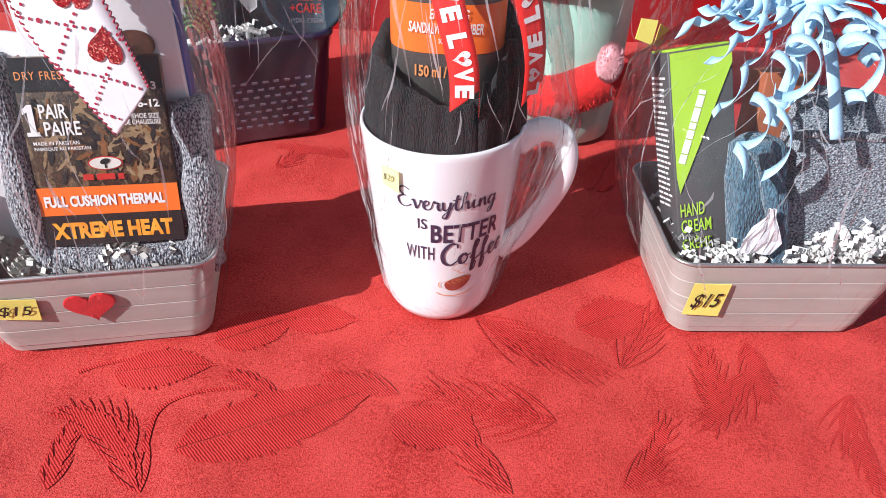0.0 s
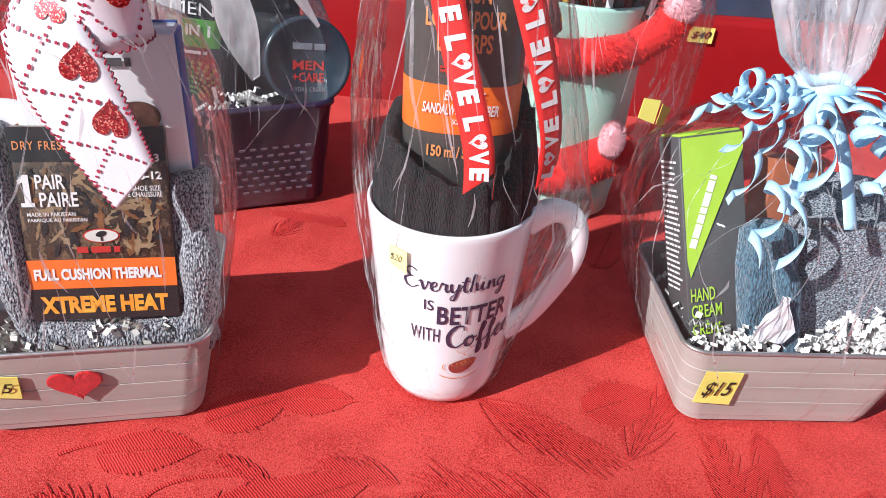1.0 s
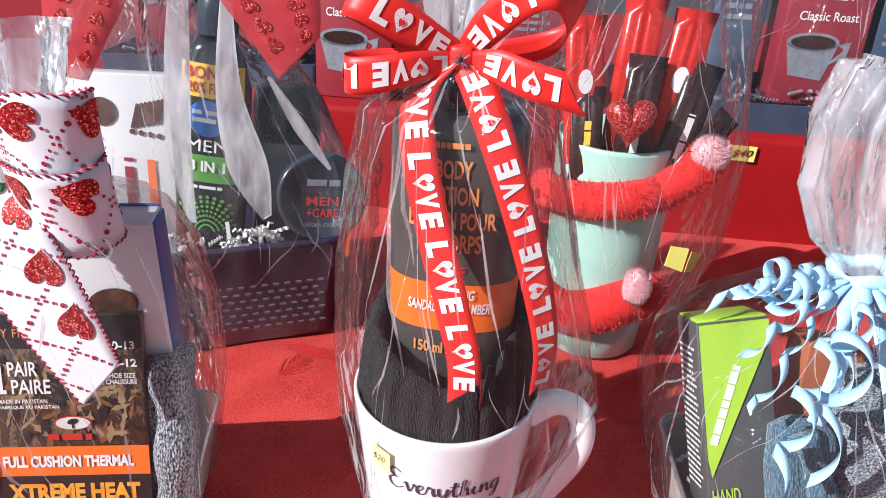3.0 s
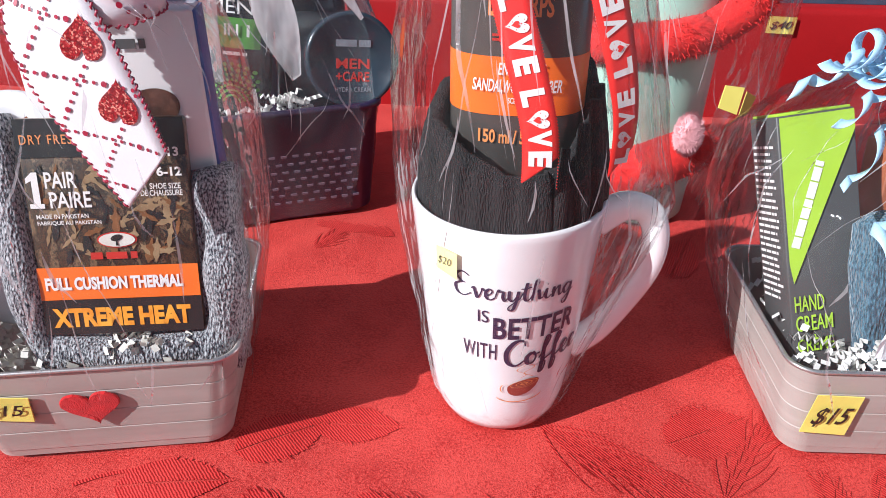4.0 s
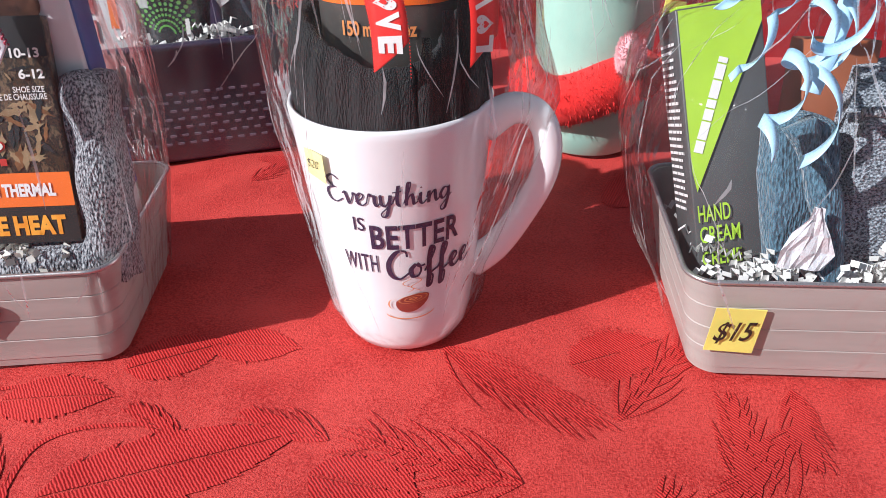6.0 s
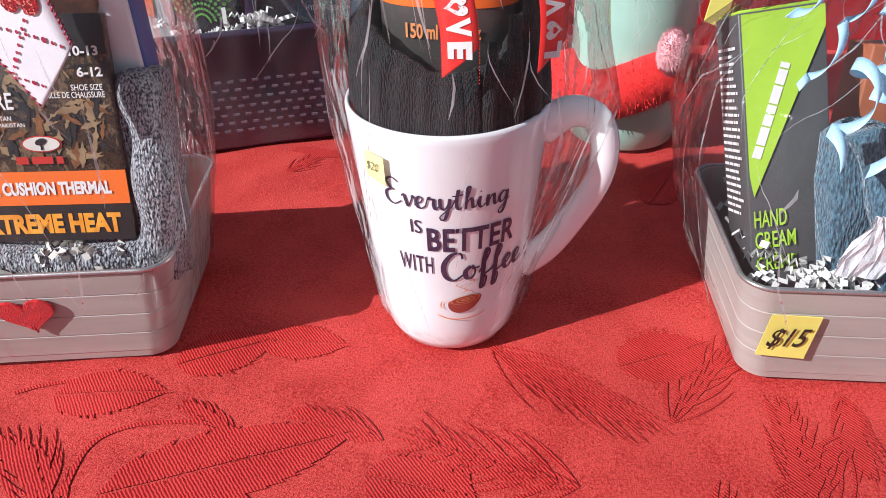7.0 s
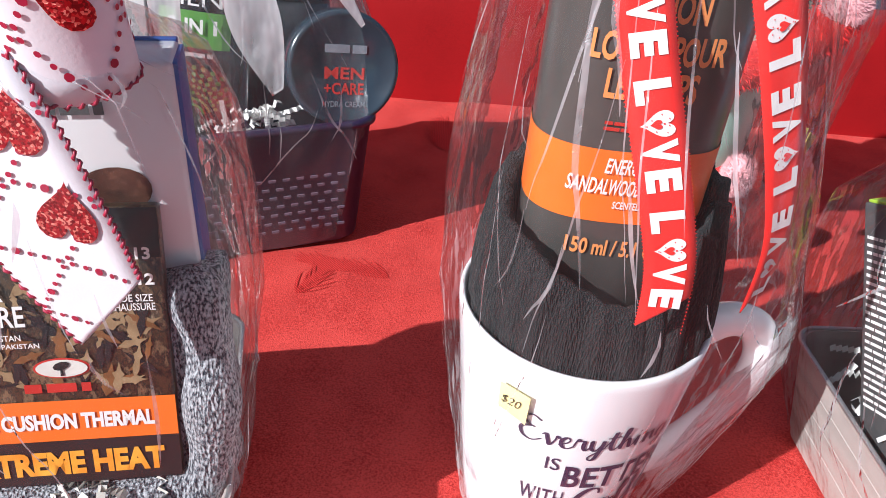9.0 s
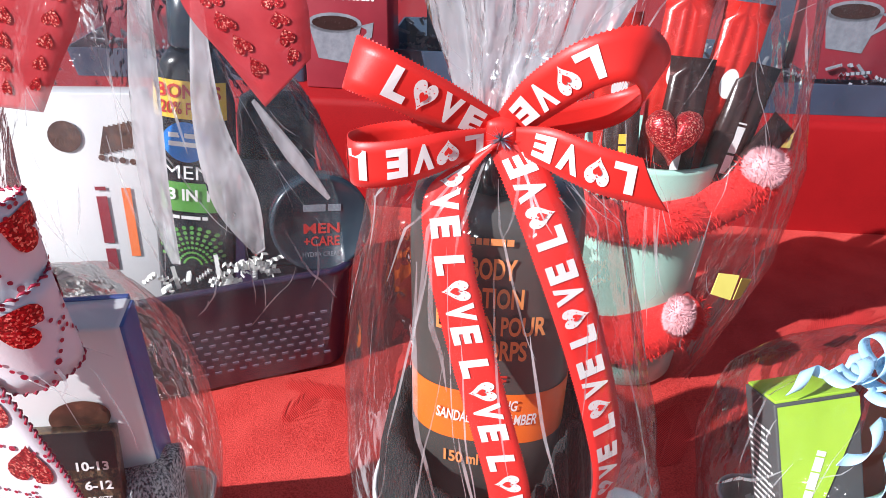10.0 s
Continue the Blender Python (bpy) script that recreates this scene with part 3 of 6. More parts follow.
def tier():
    bm = bmesh.new()
    n = 120
    rows = []
    for y, z, k in ((0.790, -0.008, 1.0), (0.7885, 0.03, 0.8), (0.7875, 0.07, 0.5), (0.7875, 0.102, 0.2), (0.789, 0.1075, 0.1), (0.794, 0.1095, 0.0), (1.0, 0.1095, 0), (1.45, 0.1095, 0)):
        rows.append([(-1.0 + 2.0 * i / n, y + 0.002 * k * noise.noise(Vector((i * 0.23, z * 3, 0))), z + (0.0008 * noise.noise(Vector((i * 0.2, y * 8, 0))) if k == 0 else 0)) for i in range(n + 1)])
    bm = loft(rows, False, False, bm, closed=False)
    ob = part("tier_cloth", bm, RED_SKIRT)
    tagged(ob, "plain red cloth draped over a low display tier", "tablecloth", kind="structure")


tier()
tagged(part("table_top", slab(-0.94, 0.94, -0.41, 1.45, -0.04, -0.014, 0.003), WOOD), "wooden table board under the red cloth", "table", kind="structure")
tagged(part("ground", slab(-400, 400, -400, 400, -0.95, -0.75, 0), ASPHALT), "grey asphalt ground far under the table", "ground", kind="structure")


# ---- mug gift ----
MUG = Matrix.Translation((0, 0.342, 0))
MUG_PROFILE = [(0.0280, -0.0035), (0.0300, -0.0022), (0.0325, 0.003), (0.0345, 0.013), (0.0366, 0.030), (0.0390, 0.055), (0.0412, 0.078), (0.0430, 0.098), (0.0445, 0.114), (0.0446, 0.1170), (0.0440, 0.1186), (0.0428, 0.1184), (0.0420, 0.116), (0.0400, 0.09), (0.036, 0.05), (0.031, 0.008), (0.0, 0.006)]


def mug_radius(z):
    for (r0, z0), (r1, z1) in zip(MUG_PROFILE, MUG_PROFILE[1:9]):
        if z <= z1:
            return r0 + (r1 - r0) * (z - z0) / (z1 - z0)
    return 0.0445


def on_mug(lift=0.0004, turn=0.0):
    """Writes on the mug's outside: x as seen from the front, z up."""
    def place(a, z):
        r = mug_radius(z) + lift
        th = (a + turn) / 0.041
        return (r * math.sin(th), -r * math.cos(th), z)
    return place


SCRIPT = {
    "E": (0.85, [[(0.75, 1.22), (0.42, 1.4), (0.12, 1.15), (0.32, 0.82), (0.55, 0.76)], [(0.42, 0.78), (0.04, 0.52), (0.1, 0.1), (0.45, -0.05), (0.85, 0.22)]]),
    "v": (0.62, [[(0, 0.5), (0.13, 0.62), (0.22, 0.3), (0.32, 0.0), (0.5, 0.4), (0.53, 0.62), (0.66, 0.5)]]),
    "e": (0.55, [[(0, 0.15), (0.28, 0.32), (0.40, 0.52), (0.28, 0.65), (0.1, 0.42), (0.15, 0.08), (0.35, 0.0), (0.58, 0.2)]]),
    "r": (0.58, [[(0, 0.2), (0.12, 0.64), (0.2, 0.54), (0.36, 0.55), (0.36, 0.2), (0.46, 0.0), (0.6, 0.18)]]),
    "y": (0.60, [[(0, 0.5), (0.06, 0.58), (0.08, 0.15), (0.25, 0.0), (0.42, 0.3), (0.5, 0.6), (0.42, 0.0), (0.28, -0.52), (0.1, -0.6), (0.06, -0.4), (0.35, -0.08), (0.62, 0.2)]]),
    "t": (0.50, [[(0, 0.2), (0.2, 0.7), (0.28, 1.1), (0.2, 0.5), (0.22, 0.1), (0.36, 0.0), (0.52, 0.2)], [(0.0, 0.74), (0.25, 0.76), (0.5, 0.82)]]),
    "h": (0.62, [[(0, 0.2), (0.22, 0.72), (0.32, 1.18), (0.2, 1.15), (0.13, 0.5), (0.1, 0.0), (0.2, 0.4), (0.36, 0.58), (0.42, 0.3), (0.46, 0.03), (0.64, 0.18)]]),
    "i": (0.42, [[(0, 0.2), (0.13, 0.6), (0.12, 0.15), (0.24, 0.0), (0.42, 0.2)], [(0.14, 0.85), (0.17, 0.88), (0.20, 0.90)]]),
    "n": (0.64, [[(0, 0.3), (0.1, 0.6), (0.1, 0.0), (0.2, 0.4), (0.38, 0.6), (0.42, 0.2), (0.5, 0.0), (0.66, 0.2)]]),
    "g": (0.60, [[(0.42, 0.52), (0.22, 0.6), (0.04, 0.3), (0.15, 0.02), (0.35, 0.2), (0.46, 0.6), (0.42, 0.0), (0.28, -0.52), (0.1, -0.6), (0.06, -0.4), (0.35, -0.08), (0.62, 0.2)]]),
    "C": (0.88, [[(0.80, 0.98), (0.72, 1.25), (0.38, 1.2), (0.08, 0.7), (0.14, 0.15), (0.48, -0.05), (0.9, 0.25)]]),
    "o": (0.60, [[(0.26, 0.6), (0.05, 0.35), (0.12, 0.02), (0.35, 0.05), (0.45, 0.36), (0.28, 0.6), (0.42, 0.48), (0.62, 0.52)]]),
    "f": (0.54, [[(0, 0.2), (0.26, 0.7), (0.42, 1.15), (0.3, 1.28), (0.2, 0.8), (0.18, 0.0), (0.14, -0.55), (0.28, -0.5), (0.34, -0.1), (0.24, 0.04), (0.58, 0.25)]]),
}


def script(bm, place, text, u0, base, unit, pen):
    """Brush lettering, one stroke after another."""
    x = u0
    for ch in text:
        adv, strokes = SCRIPT[ch]
        for st in strokes:
            line = spline([(x + a * unit, base + b * unit, 0) for a, b in st], len(st) * 7)
            rows = []
            for k, p in enumerate(line):
                d = (line[min(k + 1, len(line) - 1)] - line[max(k - 1, 0)]).normalized()
                w = pen * (0.55 + 0.75 * max(0.0, -d.y)) * (0.6 if k in (0, len(line) - 1) else 1)
                rows.append([bm.verts.new(place(p.x - d.y * w * s, p.y + d.x * w * s)) for s in (1, -1)])
            for a, b in zip(rows, rows[1:]):
                bm.faces.new((a[1], b[1], b[0], a[0]))
        x += adv * unit


mug = thing("coffee_mug", MUG, "white ceramic mug with dark lettering, standing on the red cloth", "mug")
part("body", lathe(MUG_PROFILE[:-1] + [(0.0005, 0.006)], 72), CERAMIC, mug)
grip = spline([(0.040, 0, 0.104), (0.052, 0, 0.1125), (0.063, 0, 0.1105), (0.0685, 0, 0.098), (0.067, 0, 0.080), (0.0565, 0, 0.058), (0.046, 0, 0.042), (0.0345, 0, 0.032)], 36)
part("grip", tube(grip, [0.0062 + 0.0022 * abs(2 * k / 36 - 1) ** 2 for k in range(37)], 14, 0.72, (0, 1, 0)), CERAMIC, mug, "white curved mug handle")
bm = bmesh.new()
P = on_mug(0.0004, 0.0034)
script(bm, P, "Everything", -0.0240, 0.0850, 0.0089, 0.00055)
write(bm, "IS", P, -0.0135, -0.0085, 0.0715, 0.0785, offset=0.005)
write(bm, "BETTER", P, -0.0065, 0.0345, 0.0625, 0.0750, offset=0.025, spacing=1.05)
write(bm, "WITH", P, -0.0210, -0.0045, 0.0495, 0.0590, offset=0.008, spacing=1.15)
script(bm, P, "Coffee", -0.0005, 0.0465, 0.0118, 0.00095)
part("lettering", bm, INK, mug, "dark plum printed words", smooth=False)
bm = bmesh.new()
P = on_mug(0.0004)
fill(bm, P, [(0.0140 + 0.0085 * math.cos(a) + 0.0012 * math.sin(a), 0.0330 + 0.0012 * math.cos(a) + (0.0075 if math.sin(a) < 0 else 0.0032) * math.sin(a)) for a in [2 * math.pi * i / 26 for i in range(26)]])
part("printed_cup", bm, RUST_INK, mug, "small printed red-brown coffee cup", smooth=False)
bm = bmesh.new()
P = on_mug(0.0007)
for r0, r1 in ((1.0, 0.93), (0.62, 0.54), (0.28, 0.16)):
    for i in range(24):
        a, b = 2 * math.pi * i / 24, 2 * math.pi * (i + 1) / 24
        shape_on(bm, P, [(0.0142 + 0.0074 * r * math.cos(q), 0.0338 + 0.0024 * r * math.sin(q) + 0.0010 * r * math.cos(q)) for r, q in ((r0, a), (r0, b), (r1 + 1e-3, b), (r1 + 1e-3, a))])
for k in range(2):
    line = [(0.012 + 0.004 * k + 0.0025 * math.sin(i * 0.55 + 2 * k), 0.038 + 0.0006 * i) for i in range(14)]
    for (a, b), (c, d) in zip(line, line[1:]):
        shape_on(bm, P, [(a - 0.0002, b), (a + 0.0003, b), (c + 0.0003, d), (c - 0.0002, d)])
arc = [(0.0125 + 0.0125 * math.cos(q), 0.0255 + 0.004 * math.sin(q)) for q in [math.pi * (1.05 + 0.95 * i / 20) for i in range(21)]]
for (a, b), (c, d) in zip(arc, arc[1:]):
    shape_on(bm, P, [(a, b - 0.0003), (c, d - 0.0003), (c, d + 0.0003), (a, b + 0.0003)])
ear = [(0.0045 + 0.003 * math.cos(q), 0.031 + 0.003 * math.sin(q)) for q in [math.pi * (0.3 + 1.2 * i / 14) for i in range(15)]]
for (a, b), (c, d) in zip(ear, ear[1:]):
    shape_on(bm, P, [(a, b), (c, d), (c * 0.7 + 0.0012, d), (a * 0.7 + 0.0012, b)])
part("print_lines", bm, ORANGE_INK, mug, "fine tan lines of the printed cup", smooth=False)

# price label on the film in front of the mug
lab = thing("price_label", MUG, "small yellow handwritten price label stuck to the wrap of the mug", "price label", "price labels")
bm = bmesh.new()
P = on_mug(0.0022)
fill(bm, P, [(-0.0285, 0.0950), (-0.0185, 0.0925), (-0.0180, 0.1065), (-0.028, 0.1075)])
part("paper", bm, PALE_PAPER, lab, smooth=False)
bm = bmesh.new()
write(bm, "$20", on_mug(0.0026), -0.0272, -0.0205, 0.0985, 0.1030, offset=-0.012, shear=0.3)
part("writing", bm, BLACK_INK, lab, smooth=False)

# black socks rolled in the mug
def sock_roll():
    rings = []
    for r, z, d in ((0.026, 0.012, 0), (0.0330, 0.05, 0.0), (0.0385, 0.09, 0.0002), (0.0412, 0.114, 0.0005), (0.0410, 0.122, 0.0007), (0.0395, 0.130, 0.0009), (0.0375, 0.136, 0.0010), (0.0345, 0.140, 0.0009), (0.031, 0.139, 0.0006), (0.029, 0.130, 0), (0.027, 0.11, 0)):
        ring = []
        for i in range(120):
            th = 2 * math.pi * i / 120
            side = max(0.0, math.cos(th - 0.45)) ** 2
            back = max(0.0, math.sin(th))
            zz = z + (z - 0.114) * (1.1 * side + 0.8 * back + 0.6 * max(0.0, -math.cos(th))) * (1 if z > 0.114 else 0)
            rr = r + d * (math.sin(26 * th) + 0.7 * math.sin(57 * th + 1) + 0.8 * math.sin(9 * th + 2)) - (0.0015 if math.cos(th - 5.6) > 0.93 and z > 0.12 else 0)
            ring.append((rr * math.cos(th), rr * math.sin(th), zz))
        rings.append(ring)
    return loft(rings)


socks = thing("rolled_socks", MUG, "black ribbed socks rolled inside the white mug", "socks")
part("roll", sock_roll(), BLACK_KNIT, socks)
for k, (th, top, r0) in enumerate(((-1.0, 0.150, 0.0028), (-0.7, 0.158, 0.0034), (-0.4, 0.165, 0.0036), (-0.1, 0.168, 0.0040), (0.3, 0.170, 0.0044))):
    pts = [(0.038 * math.cos(th), 0.038 * math.sin(th), 0.10), (0.0395 * math.cos(th), 0.0395 * math.sin(th), 0.124), (0.0345 * math.cos(th + 0.12), 0.0345 * math.sin(th + 0.12), top)]
    part("fold", tube(spline(pts, 12), [r0 * (0.7 + 0.5 * math.sin(math.pi * min(1, q / 11))) for q in range(13)], 10), BLACK_KNIT, socks)

# lotion bottle
bottle = thing("lotion_bottle", Matrix.Translation((0.001, 0.3465, 0.1242)), "dark grey lotion bottle with an orange band, standing in the mug", "bottle")
def bottle_ring(z, g=0.0):
    return sup(0.0285 + g, 0.0205 + g, 2.6, z, 64)
part("body", loft([sup(0.026, 0.018, 2.6, 0, 64), bottle_ring(0.002), bottle_ring(0.03), bottle_ring(0.07), bottle_ring(0.112), sup(0.028, 0.020, 2.6, 0.122, 64), sup(0.0265, 0.0185, 2.6, 0.128, 64), sup(0.0235, 0.016, 2.5, 0.1305, 64)]), CHARCOAL, bottle)
part("cap", lathe([(0.012, 0.1308), (0.0125, 0.132), (0.0125, 0.146), (0.0115, 0.148)], 32), BLACK_GLOSS, bottle, "black bottle cap")
part("orange_band", loft([bottle_ring(0.0345, 0.0003), bottle_ring(0.0585, 0.0003)], False, False), ORANGE, bottle, "orange label band")


def on_bottle(a, z):
    th = a / 0.0255
    c, s = math.sin(th), math.cos(th)
    r = (abs(c / 0.029) ** 2.6 + abs(s / 0.021) ** 2.6) ** (-1 / 2.6) + 0.0003
    return (r * c, -r * s, z)


for text, u0, u1, v0, v1 in (("BODY", -0.0085, 0.0085, 0.1065, 0.1145), ("LOTION", -0.0115, 0.0115, 0.0955, 0.1035), ("LOTION POUR", -0.0195, 0.0195, 0.0845, 0.0925), ("LE CORPS", -0.0140, 0.0140, 0.0740, 0.0826), ("150 ml / 5.1 oz", -0.0165, 0.0165, 0.0225, 0.0285)):
    bm = bmesh.new()
    write(bm, text, on_bottle, u0, u1, v0, v1, offset=0.028)
    part("label_line", bm, ORANGE_INK, bottle, "pale orange label words", smooth=False)
rng = random.Random(2)
bm = bmesh.new()
bars(bm, on_bottle, -0.013, 0.013, 0.1185, 0.1215, 1, rng, 0.8, 6)
part("brand_bars", bm, ORANGE_INK, bottle, smooth=False)
bm = bmesh.new()
bars(bm, on_bottle, -0.012, 0.012, 0.064, 0.0675, 2, rng, 0.6, 7)
part("small_print", bm, RED_INK, bottle, "tiny dark red print", smooth=False)
bm = bmesh.new()
lifted = lambda a, z: tuple(Vector(on_bottle(a, z)) * 1.0 + Vector((0, -0.0004, 0)))
write(bm, "ENERGIZING", lifted, -0.009, 0.0125, 0.0515, 0.0565, offset=0.02, shear=0.2)
write(bm, "SANDALWOOD & AMBER", lifted, -0.0195, 0.0195, 0.0445, 0.0498, offset=0.02, shear=0.2)
write(bm, "SCENTED", lifted, -0.004, 0.006, 0.0400, 0.0425, offset=0.02)
part("band_lettering", bm, WHITE_INK, bottle, "white words on the orange band", smooth=False)

# cellophane bag round the mug
wrap = thing("cellophane_bag", MUG, "clear crinkled cellophane bag round the mug, gathered under a bow", "gift bag", "gift bags")
bag("film", wrap, [(0.0004, 0.001, 0, 0.032, 0.032, 0, 2, 0.0006), (0.012, 0.001, 0, 0.0375, 0.0375, 0, 2, 0.0008), (0.04, 0.002, 0, 0.0425, 0.042, 0, 2, 0.001), (0.075, 0.006, 0, 0.052, 0.047, 0, 2.0, 0.0015), (0.12, 0.010, 0, 0.062, 0.050, 0, 2.1, 0.002), (0.15, 0.006, 0, 0.058, 0.049, 0, 2.2, 0.0022),
                   (0.185, 0.003, 0, 0.053, 0.044, 0, 2.3, 0.003), (0.22, 0.001, 0, 0.046, 0.036, 0, 2.4, 0.003), (0.254, 0.0, 0, 0.039, 0.030, 0, 2.3, 0.003), (0.268, 0.001, 0, 0.020, 0.016, 0, 2, 0.003), (0.276, 0.001, 0, 0.009, 0.008, 0, 2, 0.0015)], FILM, "clear crinkled film", 1)
bag("ruffle", wrap, [(0.276, 0.001, 0, 0.009, 0.008, 0, 2, 0.0015), (0.288, 0.003, 0.002, 0.016, 0.012, 0, 2, 0.004), (0.305, 0.006, 0.004, 0.024, 0.016, 0, 2, 0.006), (0.33, 0.008, 0.008, 0.034, 0.022, 0, 2, 0.009)], FILM_THICK, "gathered film top above the bow", 2, 7)


def love_text(ob, bm_d, strip, start, step, size, flip=False, count=3, vscale=0.66):
    """LOVE along a ribbon, with a dotted heart for the O."""
    for k in range(count):
        s0 = start + k * step
        for i, ch in enumerate("EVOL" if flip else "LOVE"):
            w = size * (0.90 if ch == "O" else 0.76)
            bm_t = bmesh.new()
            u = s0 + i * size * 0.96
            if u + w > strip.length:
                bm_t.free()
                return

            def place(a, b, u=u):
                return strip.print_at(u + a, b, 0.0006) if not flip else strip.print_at(u + w - a, -b, 0.0006)
            if ch == "O":
                pts = [(w / 2 + x * w * 0.5, y * vscale) for x, y in turned(heart_points(), 0, 0, 1)]
                shape_on(bm_t, place, pts)
                red = (lambda u: lambda a, b: strip.print_at(u + a, b, 0.0009) if not flip else strip.print_at(u + w - a, -b, 0.0009))(u)
                for q in range(0, 28, 3):
                    x, y = heart_points()[q]
                    shape_on(bm_d, red, turned(disc_points(6), w / 2 + x * w * 0.36, y * vscale * 0.72, w * 0.035, 0, vscale / w))
                shape_on(bm_d, red, [(w / 2 + x * w * 0.18, y * vscale * 0.36 - 0.05) for x, y in heart_points()])
            else:
                write(bm_t, ch, place, 0, w, -vscale, vscale, offset=0.055)
            part("printed_heart" if ch == "O" else "printed_letter", bm_t, WHITE_INK, ob, smooth=False)


def love_ribbon(parent, name, pts, widths, n, text, tip=0.0):
    st = Strip(pts, widths, n)
    ob = part(name, st.mesh(4, tip), LOVE_RIBBON, parent)
    bd = bmesh.new()
    for start, step, size, flip, count in text:
        love_text(ob, bd, st, start, step, size, flip, count)
    tagged(part("heart_dots", bd, LOVE_RIBBON, ob, smooth=False), kind="stuff")
    # picot edge of small loops
    bp = bmesh.new()
    k = int(st.length / 0.0011)
    for i in range(k):
        for v in (-1, 1):
            s = (i + 0.5) * st.length / k
            a, b, c = st.at(s - 0.00035, v), st.at(s + 0.00035, v), st.at(s, v * 1.07)
            bp.faces.new([bp.verts.new(p) for p in ((a, b, c) if v > 0 else (b, a, c))])
    tagged(part("picot_edge", bp, LOVE_RIBBON, ob, smooth=False), kind="stuff")
    return ob


bow = thing("love_ribbon_bow", Matrix.Translation((-0.001, 0, 0.0058)), "red satin ribbon bow with white letters, tied round cellophane", "ribbon bow", "ribbon bows")
# loops, drawn in world metres
love_ribbon(bow, "loop", [(0.001, 0.333, 0.271), (-0.015, 0.326, 0.281), (-0.031, 0.322, 0.290), (-0.0395, 0.328, 0.291), (-0.034, 0.338, 0.285), (-0.016, 0.342, 0.274), (0.001, 0.338, 0.270)],
            [(0.002, 0, 0.004), (0.003, 0, 0.006), (0.0035, 0.001, 0.006), (0.002, 0.002, 0.0065), (0.002, 0, 0.0065), (0.002, 0, 0.006), (0.001, 0, 0.004)], 48, [(0.006, 0.04, 0.0082, True, 1)])
love_ribbon(bow, "loop", [(0.003, 0.333, 0.272), (0.012, 0.327, 0.284), (0.024, 0.322, 0.295), (0.036, 0.324, 0.297), (0.042, 0.334, 0.286), (0.032, 0.342, 0.275), (0.004, 0.338, 0.270)],
            [(-0.003, 0, 0.003), (-0.0045, 0, 0.0045), (-0.003, 0.001, 0.0055), (0.001, 0.002, 0.0065), (0.003, 0.001, 0.006), (0.001, 0, 0.0055), (0, 0, 0.004)], 48, [(0.006, 0.04, 0.0082, True, 1)])
love_ribbon(bow, "loop", [(0.000, 0.332, 0.2695), (-0.012, 0.324, 0.2685), (-0.026, 0.320, 0.2655), (-0.038, 0.321, 0.264), (-0.0405, 0.329, 0.264), (-0.03, 0.336, 0.265), (-0.012, 0.338, 0.268)],
            [(0, 0, 0.003), (0, 0, 0.0055), (0, 0, 0.0068), (0, 0, 0.0068), (0, 0, 0.0066), (0, 0, 0.006), (0, 0, 0.004)], 44, [(0.004, 0.034, 0.0078, False, 2)])
love_ribbon(bow, "short_tail", [(0.003, 0.332, 0.270), (0.014, 0.325, 0.2705), (0.028, 0.320, 0.267), (0.040, 0.319, 0.2645), (0.047, 0.320, 0.262)],
            [(0, 0, 0.0025), (0.001, 0, 0.0055), (0.0005, 0, 0.0066), (0, 0, 0.0066), (-0.002, 0, 0.0066)], 34, [(0.010, 0.04, 0.0080, True, 1)], 0.008)
love_ribbon(bow, "long_tail", [(0.000, 0.330, 0.269), (-0.0122, 0.325, 0.257), (-0.0112, 0.319, 0.237), (-0.0040, 0.313, 0.209), (0.0048, 0.306, 0.181), (0.0118, 0.301, 0.156), (0.0130, 0.2985, 0.135)],
            [(0.005, 0, 0.004), (0.0062, 0, 0.002), (0.0067, 0, 0.001), (0.0067, 0, 0.0016), (0.0067, 0, 0.0017), (0.0067, 0, 0.001), (0.0067, 0, -0.001)], 70, [(0.004, 0.0350, 0.0081, False, 4)], 0.012)
love_ribbon(bow, "long_tail", [(0.004, 0.330, 0.269), (0.010, 0.326, 0.260), (0.020, 0.322, 0.238), (0.031, 0.319, 0.209), (0.040, 0.316, 0.180), (0.0445, 0.314, 0.157), (0.044, 0.314, 0.134)],
            [(0.005, 0, 0.003), (0.006, 0, 0.0028), (0.0062, 0.001, 0.0026), (0.0060, 0.002, 0.0022), (0.0055, 0.003, 0.0016), (0.0048, 0.0035, 0.0), (0.0040, 0.004, -0.001)], 70, [(0.004, 0.0350, 0.0081, True, 4)], 0.012)
rng = random.Random(8)
bm = bmesh.new()
for _ in range(90):
    d = Vector((rng.uniform(-1, 1), rng.uniform(-1.2, 0.4), rng.uniform(-1, 1))).normalized()
    c = Vector((0.002, 0.3285, 0.2705))
    s = d.orthogonal().normalized() * 0.0002
    bm.faces.new([bm.verts.new(c + q) for q in (s, -s, d * rng.uniform(0.003, 0.0052))])
part("tinsel_knot", bm, SILVER_TIE, bow, "silver-purple tinsel tie at the knot", smooth=False)
part("knot", soft_block(0.010, 0.010, 0.011, 3, 0.6, 5, 0.0005), LOVE_RIBBON, bow).location = (0.002, 0.334, 0.265)


# ---- tins ----
def tin_ring(a, b, z, r=0.012, n=16):
    """A rectangle with round corners."""
    out = []
    for k, (sx, sy) in enumerate(((1, -1), (1, 1), (-1, 1), (-1, -1))):
        for i in range(n + 1):
            th = -math.pi / 2 + k * math.pi / 2 + math.pi / 2 * i / n
            out.append((sx * (a - r) + r * math.cos(th), sy * (b - r) + r * math.sin(th), z))
    return out


